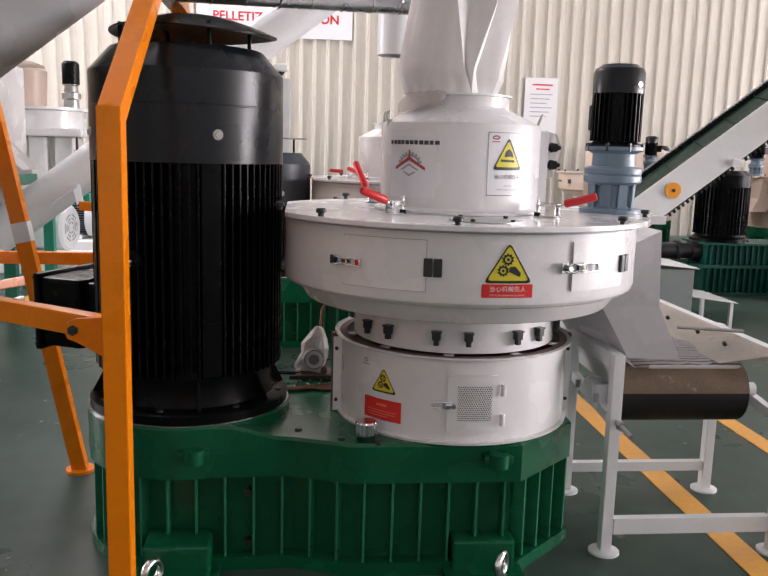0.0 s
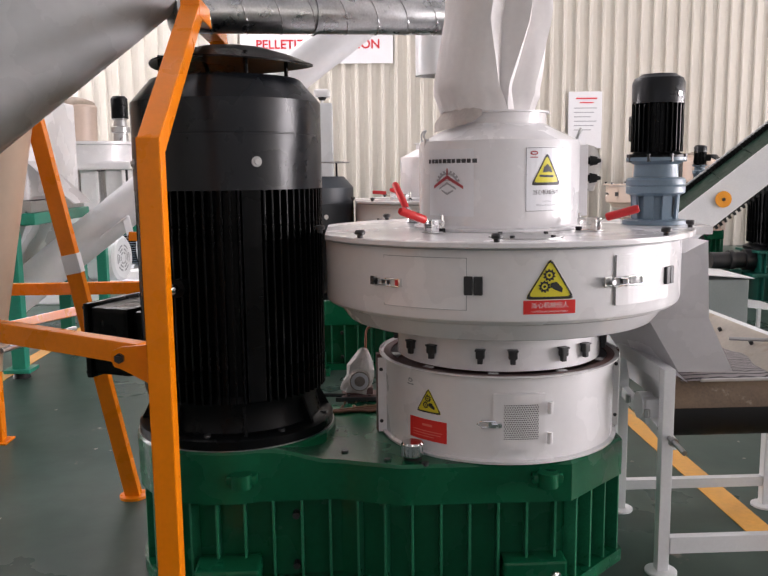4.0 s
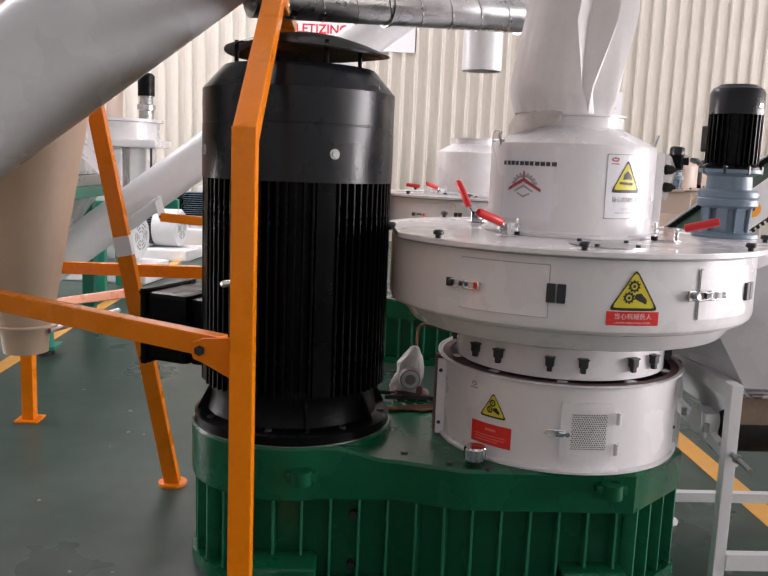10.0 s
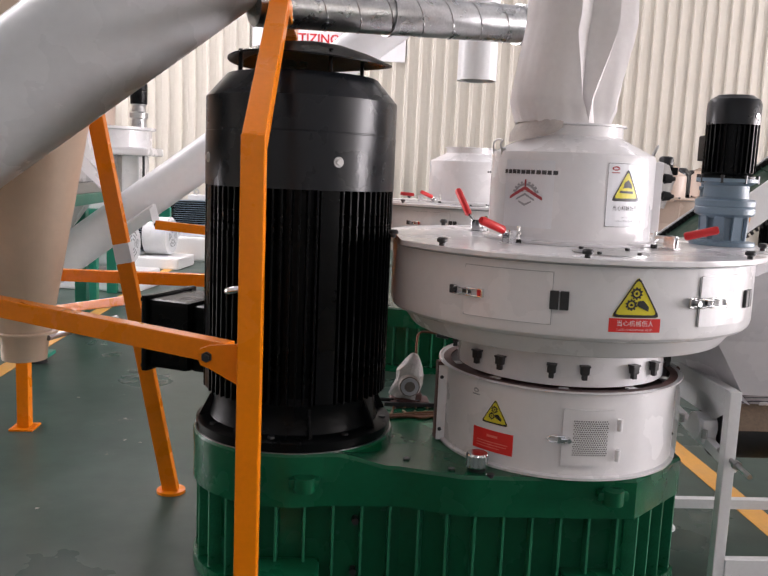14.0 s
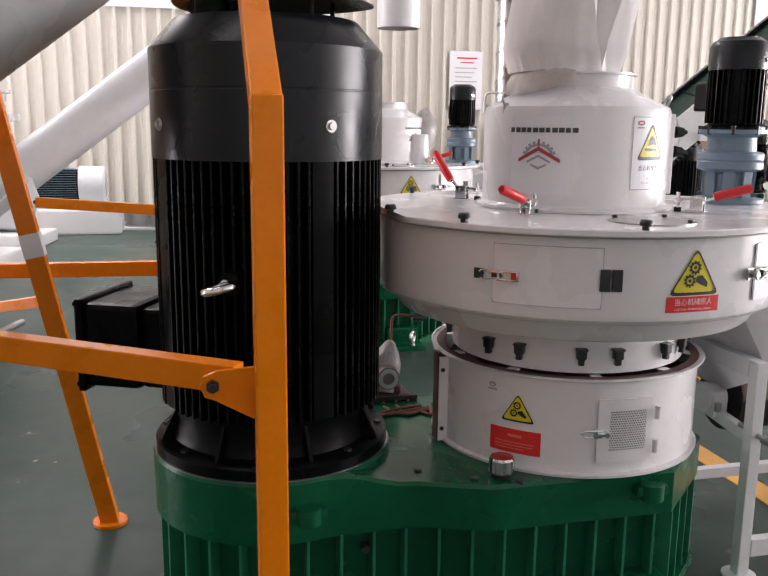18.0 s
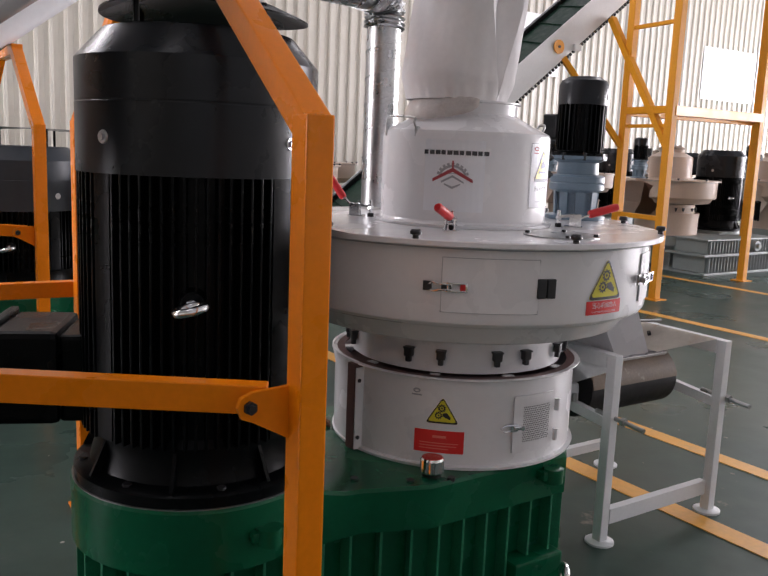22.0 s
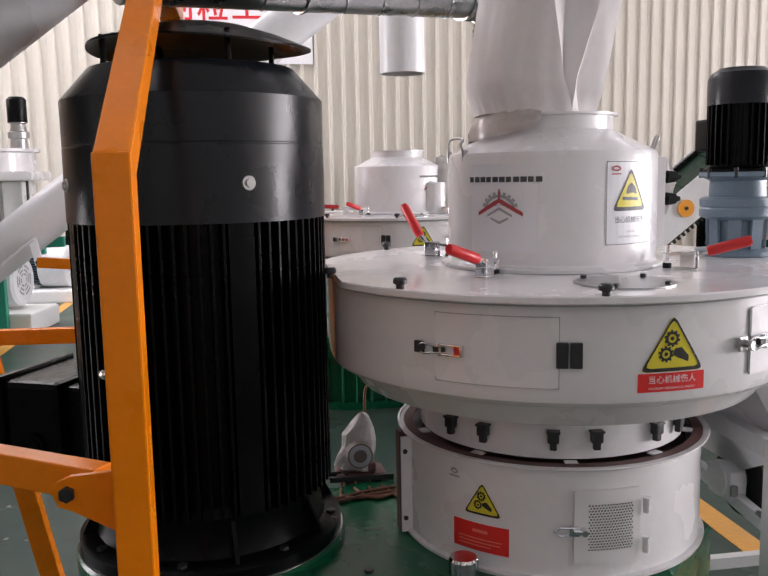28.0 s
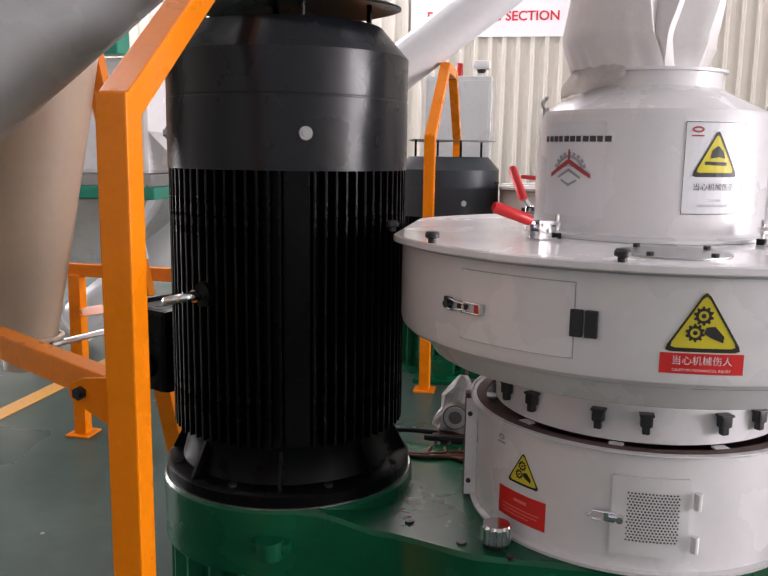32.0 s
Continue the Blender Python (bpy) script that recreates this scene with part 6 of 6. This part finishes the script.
def long_gear(x, y, paint, label, h=1.0):
    """Cast gear base in two tiers; h scales its height."""
    g = thing("gear_base", label, "gear box", (x, y, 0))
    bm = bmesh.new()
    box(bm, (-0.7, -0.3, 0), (1.0, 0.3, 0.03), 0.006)
    box(bm, (-0.62, -0.24, 0.03), (0.95, 0.24, 0.24 * h), 0.01)
    part("lower_case", bm, paint, g)
    bm = bmesh.new()
    box(bm, (-0.72, -0.3, 0.24 * h), (1.02, 0.3, 0.27 * h), 0.006)
    box(bm, (-0.6, -0.24, 0.27 * h), (0.93, 0.24, 0.44 * h), 0.01)
    box(bm, (-0.64, -0.27, 0.44 * h), (0.97, 0.27, 0.46 * h), 0.006)
    part("upper_case", bm, paint, g)
    bm = bmesh.new()
    box(bm, (-0.006, -0.285, 0.03), (0.006, -0.235, 0.24 * h))
    first = part("rib", bm, paint, g)
    first.matrix_basis = pose(-0.58, 0, 0)
    for k in range(1, 24):
        share("rib", first, g, pose(-0.58 + 0.065 * k, 0, 0))
    bm = bmesh.new()
    box(bm, (-0.006, -0.272, 0.27 * h), (0.006, -0.235, 0.44 * h))
    first = part("rib", bm, paint, g)
    first.matrix_basis = pose(-0.56, 0, 0)
    for k in range(1, 24):
        share("rib", first, g, pose(-0.56 + 0.064 * k, 0, 0))
    bm = bmesh.new()
    rod(bm, (0.35, -0.2, 0.36), (0.35, -0.34, 0.36), 0.085, 0.07)
    rod(bm, (0.35, -0.34, 0.36), (0.35, -0.38, 0.36), 0.03)
    part("drive_flange", bm, paint, g, smooth=30)
    return g


long_gear(8.1, 4.45, MGREY, "grey cast two-tier gear base with ribs and flanged drive")
gg = long_gear(4.25, 5.5, TEALDARK, "dark green two-tier gear base with upright black motor", 1.18)
bm = lathe(bmesh.new(), [(0, 0.54), (0.3, 0.54), (0.3, 0.57), (0.25, 0.6), (0.25, 1.12), (0.275, 1.12), (0.275, 1.24), (0.22, 1.29), (0, 1.29)], 48, c=(-0.33, 0.05))
mt = part("upright_motor", bm, BLACK, gg, "black upright motor", smooth=30)
bm = bmesh.new()
box(bm, (0.245, -0.003, 0.62), (0.272, 0.003, 1.12))
first = None
for k in range(40):
    m = Matrix.Translation((-0.33, 0.05, 0)) @ Matrix.Rotation(radians(k * 9), 4, "Z")
    if first is None:
        first = part("fin", bm, BLACK, mt)
        first.matrix_basis = m
    else:
        share("fin", first, mt, m)
bm = bmesh.new()
rod(bm, (-1.05, -0.05, 0.44), (-0.62, -0.05, 0.44), 0.085, seg=24)
rod(bm, (-0.86, -0.05, 0.44), (-0.82, -0.05, 0.44), 0.105, seg=24)
rod(bm, (-0.7, -0.05, 0.44), (-0.6, -0.05, 0.44), 0.11, seg=24)
part("side_motor", bm, DARKBOLT, gg, "small dark side motor", smooth=30)
bm = bmesh.new()
box(bm, (-1.0, -0.12, 0), (-0.74, 0.02, 0.35), 0.006)
part("motor_stand", bm, TEALDARK, gg)

# ---- small white flat-die press on a teal stand, far left ----
wp = thing("small_press", "white flat-die press with hopper and small motor on a teal stand", "press", (-3.05, 5.6, 0))
bm = lathe(bmesh.new(), [(0.0, 1.72), (0.17, 1.72), (0.185, 2.06), (0.17, 2.08), (0, 2.08)], 40, c=(-0.16, 0))
part("hopper", bm, BEIGE, wp, smooth=30)
bm = lathe(bmesh.new(), [(0, 2.07), (0.17, 2.07), (0.15, 2.12), (0.06, 2.15), (0, 2.15)], 18, c=(-0.16, 0))
for v in bm.verts:
    v.co += noise.noise_vector(v.co * 12) * 0.02
part("inlet_wrap", bm, DIRT, wp, smooth=60)
bm = lathe(bmesh.new(), [(0, 1.5), (0.37, 1.5), (0.37, 1.68), (0.41, 1.69), (0.41, 1.715), (0, 1.715)], 56)
part("lid", bm, WHITE, wp, smooth=30)
bm = bmesh.new()
box(bm, (-0.36, -0.36, 1.44), (0.42, 0.36, 1.52), 0.02)
part("top_plate", bm, WHITE, wp)
for x in (-0.27, -0.02, 0.22):
    bm = bmesh.new()
    box(bm, (x - 0.08, -0.25, 0.98), (x + 0.09, 0.2, 1.44), 0.02)
    part("column", bm, WHITE, wp)
bm = bmesh.new()
rod(bm, (0.36, -0.28, 1.15), (0.36, -0.28, 1.5), 0.012, seg=10)
part("guide_rod", bm, DARKBOLT, wp)
bm = bmesh.new()
box(bm, (-0.42, -0.36, 0.92), (0.45, 0.36, 0.99), 0.01)
part("bed", bm, FOAM, wp)
bm = lathe(bmesh.new(), [(0, 1.715), (0.075, 1.715), (0.07, 1.8), (0.09, 1.81), (0.09, 1.86), (0.07, 1.87), (0.06, 1.93), (0.075, 1.94), (0.075, 2.12), (0.05, 2.15), (0, 2.15)], 28, c=(0.25, 0.0))
part("reducer", bm, STEEL, wp, "small grey reducer", smooth=30)
bm = lathe(bmesh.new(), [(0.06, 1.945), (0.082, 1.945), (0.082, 2.14), (0.06, 2.165), (0, 2.165)], 28, c=(0.25, 0.0))
part("feeder_motor", bm, BLACK, wp, "small black motor", smooth=30)
bm = bmesh.new()
box(bm, (-0.62, -0.3, 1.35), (-0.45, 0.1, 2.15), 0.02)
part("side_case", bm, WHITE, wp)
for lo, hi in (((-0.95, -0.45, 0.82), (0.5, -0.37, 0.92)), ((-0.15, -0.45, 0.0), (-0.05, -0.35, 0.82)), ((-0.95, -0.45, 0.0), (-0.85, -0.35, 0.82)), ((-0.95, 0.3, 0.82), (0.5, 0.38, 0.92)), ((-0.15, 0.28, 0.0), (-0.05, 0.38, 0.82))):
    bm = bmesh.new()
    box(bm, lo, hi, 0.006)
    part("stand_bar", bm, TEAL, wp)

# ---- screening machine behind the cone ----
sm = thing("screening_machine", "white and grey screening machine on a teal green frame", "machine", (-3.45, 3.3, 0))
bm = bmesh.new()
box(bm, (-0.7, -0.5, 1.22), (0.75, 0.6, 1.95), 0.03)
part("casing", bm, WHITE, sm)
bm = bmesh.new()
box(bm, (-0.75, -0.55, 1.06), (0.8, 0.65, 1.14), 0.008)
part("frame_bar", bm, TEAL, sm)
bm = bmesh.new()
box(bm, (-0.72, -0.52, 1.14), (0.77, 0.62, 1.22), 0.006)
part("seal_strip", bm, STEEL, sm)
bm = bmesh.new()
tops = [(-0.62, -0.45, 1.05), (0.7, -0.45, 1.05), (0.7, 0.5, 1.05), (-0.62, 0.5, 1.05)]
lows = [(-0.2, -0.15, 0.55), (0.35, -0.15, 0.45), (0.35, 0.15, 0.45), (-0.2, 0.15, 0.55)]
A, B = [bm.verts.new(v) for v in tops], [bm.verts.new(v) for v in lows]
for i in range(4):
    bm.faces.new((A[i], A[(i + 1) % 4], B[(i + 1) % 4], B[i]))
bm.faces.new(B)
part("hopper_bottom", bm, GREY, sm)
bm = bmesh.new()
v = [bm.verts.new(q) for q in ((0.74, -0.5, 1.5), (0.74, -0.1, 1.5), (1.05, -0.1, 1.2), (1.05, -0.5, 1.2))]
bm.faces.new(v)
bmesh.ops.solidify(bm, geom=list(bm.faces), thickness=0.01)
part("outlet_flap", bm, WHITE, sm)
bm = bmesh.new()
box(bm, (0.3, -0.62, 1.96), (0.62, -0.45, 2.2), 0.01)
part("top_bracket", bm, TEAL, sm)
for x, y in ((-0.7, -0.5), (0.62, 0.5), (-0.7, 0.55), (0.62, -0.5)):
    bm = bmesh.new()
    box(bm, (x - 0.045, y - 0.045, 0.06), (x + 0.045, y + 0.045, 1.06), 0.005)
    box(bm, (x - 0.09, y - 0.09, 0.045), (x + 0.09, y + 0.09, 0.07), 0.004)
    lg = part("leg", bm, TEAL, sm)
    bm = bmesh.new()
    rod(bm, (x, y, 0), (x, y, 0.05), 0.06, 0.045)
    part("rubber_foot", bm, RUBBER, lg, "black rubber foot", smooth=30)

# ---- beige cyclone cone ----
cyc = thing("cyclone_cone", "tall beige painted sheet cyclone cone with flanged seam", "cyclone", (-2.05, 0.43, 0))
bm = lathe(bmesh.new(), [(0.085, 0.6), (0.09, 0.66), (0.10, 0.70), (0.268, 1.62), (0.32, 1.9), (0.32, 2.05), (0.31, 2.05), (0.31, 1.9), (0.08, 0.66)], 64)
part("cone", bm, BEIGE2, cyc, smooth=30)
bm = lathe(bmesh.new(), [(0.112, 0.705), (0.125, 0.708), (0.125, 0.716), (0.11, 0.72)], 40)
part("flange", bm, BEIGE2, cyc)
bm = bmesh.new()
rod(bm, (0.1, -0.02, 0.69), (0.26, 0.4, 0.7), 0.012, seg=10)
part("rod", bm, STEEL, cyc)
bm = bmesh.new()
box(bm, (-0.02, -0.02, 2.04), (0.02, 0.02, 7.8), 0.003)
box(bm, (-0.31, -0.02, 2.02), (0.31, 0.02, 2.05), 0.003)
part("hanger", bm, STEEL, cyc)

# ---- far machines on the floor at the wall ----
def floor_motor(at, turn, label, z=0.3):
    """Motor lying along x; z: its axis over the block."""
    g = thing("electric_motor", label, "motor", at, "motors on foam boxes", turn=turn)
    R = 0.25
    bm = bmesh.new()
    rod(bm, (-0.5, 0, z), (0.12, 0, z), R - 0.04, seg=36)
    rod(bm, (-0.56, 0, z), (-0.5, 0, z), R + 0.02, seg=36)
    body = part("body", bm, BLACK, g, smooth=30)
    for k in range(15):
        h = (k - 7) * 0.03
        w = math.sqrt(max(0.0, R * R - h * h)) + 0.004
        bm = bmesh.new()
        box(bm, (-0.48, -w, z + h - 0.003), (0.1, w, z + h + 0.003))
        part("fin", bm, BLUEGREY, body)
    bm = bmesh.new()
    rod(bm, (0.12, 0, z), (0.43, 0, z), R, seg=48)
    cowl = part("fan_cowl", bm, GREY, g, "grey fan cowl", smooth=30)
    bm = bmesh.new()
    rod(bm, (0.43, 0, z), (0.455, 0, z), R - 0.004, R - 0.03, 48)
    part("cowl_face", bm, LTUBE, cowl, smooth=30)
    bm = bmesh.new()
    for r in (0.05, 0.09, 0.13):
        for a in range(0, 360, 60):
            lathe(bm, [(r, 0), (r + 0.018, 0), (r + 0.018, 0.003), (r, 0.003)], 6, a + 8, a + 52)
    bmesh.ops.transform(bm, matrix=Matrix.Translation((0.4545, 0, z)) @ Matrix.Rotation(radians(90), 4, "Y"), verts=bm.verts)
    part("grille", bm, LGREY, cowl)
    bm = bmesh.new()
    box(bm, (-0.4, -0.2, 0.0), (0.06, 0.2, max(0.03, z - 0.2)), 0.01)
    part("foot", bm, GREY, g)
    bm = bmesh.new()
    box(bm, (-0.3, -0.12, z + R - 0.03), (-0.02, 0.12, z + R + 0.05), 0.012)
    part("terminal_box", bm, GREY, g)
    bm = bmesh.new()
    torus(bm, pose(-0.2, 0, z + R + 0.09, 90, 0, 0), 0.035, 0.01)
    rod(bm, (-0.2, 0, z + R + 0.03), (-0.2, 0, z + R + 0.07), 0.014)
    part("lifting_eye", bm, STEEL, g, smooth=50)
    return g


def foam_box(at, s, turn=0):
    g = thing("foam_box", "white polystyrene packing block on the floor", "box", at, "foam boxes", turn=turn)
    bm = bmesh.new()
    box(bm, (-s[0] / 2, -s[1] / 2, 0), (s[0] / 2, s[1] / 2, s[2]), 0.025)
    part("block", bm, FOAM, g)
    return g


for x, y, turn, h, z in ((-3.48, 6.38, -10, 0.2, 0.28), (-3.43, 8.36, -8, 0.15, 0.26), (-2.66, 9.4, 0, 0.33, 0.3)):
    foam_box((x + 0.05, y - 0.02, 0), (1.2, 0.66, h), turn)
    floor_motor((x, y, h), turn, "grey electric motor standing on a white foam block", z)
rd = thing("ring_die", "bare steel ring die lying flat on the floor", "ring die", (-1.62, 9.9, 0))
bm = lathe(bmesh.new(), [(0.3, 0.03), (0.42, 0.03), (0.42, 0.06), (0.39, 0.065), (0.39, 0.19), (0.42, 0.195), (0.42, 0.23), (0.31, 0.23)], 56)
part("die_body", bm, STEEL, rd, smooth=30)
bm = bmesh.new()
box(bm, (-0.45, -0.45, 0), (0.45, 0.45, 0.03), 0.004)
part("wrap_sheet", bm, FOAM, rd)

# ---- control cabinet behind the second mill ----
cab = thing("control_cabinet", "light grey electrical cabinet with small camera and red lamp", "cabinet", (-0.98, 5.75, 0))
bm = bmesh.new()
box(bm, (-0.3, -0.2, 0.05), (0.3, 0.2, 2.08), 0.01)
part("body", bm, GREY, cab)
bm = bmesh.new()
box(bm, (-0.28, -0.215, 0.12), (0.28, -0.2, 2.04), 0.004)
part("door", bm, GREY, cab)
bm = bmesh.new()
box(bm, (-0.3, -0.2, 0.0), (0.3, 0.2, 0.05))
part("plinth", bm, RUBBER, cab)
bm = bmesh.new()
rod(bm, (0.2, -0.1, 2.08), (0.2, -0.1, 2.15), 0.012, seg=8)
box(bm, (0.12, -0.2, 2.14), (0.28, -0.04, 2.22), 0.03)
part("dome_camera", bm, FOAM, cab, "small white camera")
bm = bmesh.new()
rod(bm, (0.2, -0.13, 2.15), (0.2, -0.13, 2.11), 0.05, 0.03)
part("camera_lens", bm, INK, cab)
bm = bmesh.new()
rod(bm, (0.0, -0.1, 2.08), (0.0, -0.1, 2.2), 0.03)
part("red_lamp", bm, REDGRIP, cab, "red signal lamp", smooth=30)


# ---- boards on the wall ----
def board(x0, x1, z0, z1, label):
    b = thing("wall_board", label, "sign", ((x0 + x1) / 2, Y1 - 0.05, (z0 + z1) / 2))
    w, h = (x1 - x0) / 2, (z1 - z0) / 2
    bm = bmesh.new()
    box(bm, (-w, -0.008, -h), (w, 0.012, h), 0.002)
    part("panel", bm, BOARD, b)
    return b


def print_on(b, bm, x, z, mat, name="lettering"):
    bmesh.ops.transform(bm, matrix=Matrix.Translation((x, -0.012, z)) @ Matrix.Rotation(radians(90), 4, "X"), verts=bm.verts)
    part(name, bm, mat, b)


sg = board(-2.32, 0.275, 3.23, 4.55, "white sign board with red lettering, pelletizing section")
print_on(sg, lettering("PELLETIZING SECTION", 0.208, bold=0.02), 0.02, -0.345, SIGNRED)
print_on(sg, lettering("制粒工段", 0.5, space=1.15, bold=0.01), 0.0, 0.2, SIGNRED)
pb = board(3.33, 3.92, 1.75, 2.73, "white notice sheet with lines of small print")
print_on(pb, rects([(-0.17, 0.36, 0.2, 0.385), (-0.1, 0.29, 0.14, 0.31)]), 0, 0, SIGNRED, "print_line")
print_on(pb, rects([(-0.2, 0.2 - 0.075 * k, 0.2 - 0.05 * (k % 3), 0.215 - 0.075 * k) for k in range(6)]), 0, 0, LGREY, "print_line")
cb = board(9.26, 12.1, 3.2, 4.5, "large white sign board with red lettering, partly behind the conveyor")
print_on(cb, lettering("冷却", 0.42, space=1.1), -0.85, 0.12, SIGNRED)
board(17.3, 19.6, 3.08, 4.41, "blank white sign board washed out by window light")

# ---- sacks and sheet on the floor by the conveyor ----
sk = thing("plastic_sack", "clear plastic sack on the floor", "sack", (4.5, 5.0, 0))
bm = lathe(bmesh.new(), [(0, 0), (0.2, 0.0), (0.24, 0.08), (0.2, 0.22), (0.09, 0.36), (0.04, 0.46), (0, 0.47)], 22)
for v in bm.verts:
    v.co += noise.noise_vector(v.co * 8) * 0.04 * min(1, v.co.z * 8)
part("sack_film", bm, PLASTIC, sk, smooth=60)
bx = thing("sheet_stand", "grey sheet steel stand with two thin white shelves", "stand", (2.5, 3.8, 0))
bm = bmesh.new()
box(bm, (-0.16, -0.28, 0), (0.17, 0.3, 0.5), 0.006)
part("body", bm, MGREY, bx)
bm = bmesh.new()
bar(bm, (-0.2, 0, 0.545), (0.2, 0, 0.51), 0.62, 0.008, 0.002, up=(0, 0, 1))
part("shelf", bm, WHITE2, bx)
bm = bmesh.new()
bar(bm, (0.172, 0, 0.275), (0.56, 0, 0.225), 0.6, 0.008, 0.002, up=(0, 0, 1))
part("shelf", bm, WHITE2, bx)
for y in (-0.25, 0.25):
    bm = bmesh.new()
    box(bm, (0.515, y - 0.015, 0), (0.545, y + 0.015, 0.226), 0.002)
    part("leg", bm, WHITE2, bx)

# ---- scattered chips and grit on the floor ----
random.seed(7)
bm = bmesh.new()
for k in range(260):
    x, y = random.uniform(-4.2, 3.6), random.uniform(-1.6, 7.5)
    if -1.4 < x < 0.5 and -0.6 < y < 0.6:
        continue
    r, a = random.uniform(0.004, 0.016), random.uniform(0, 6.28)
    vs = [bm.verts.new((x + r * random.uniform(0.4, 1.2) * math.cos(a + q * 1.2566), y + r * random.uniform(0.4, 1.2) * math.sin(a + q * 1.2566), 0.0012)) for q in range(5)]
    bm.faces.new(vs)
    top = bm.verts.new((x, y, 0.003 + r * 0.15))
    for q in range(5):
        bm.faces.new((vs[q], vs[(q + 1) % 5], top))
tagged(part("floor_grit", bm, GRIT), "pale paint chips and grit scattered on the floor", "grit", kind="stuff")
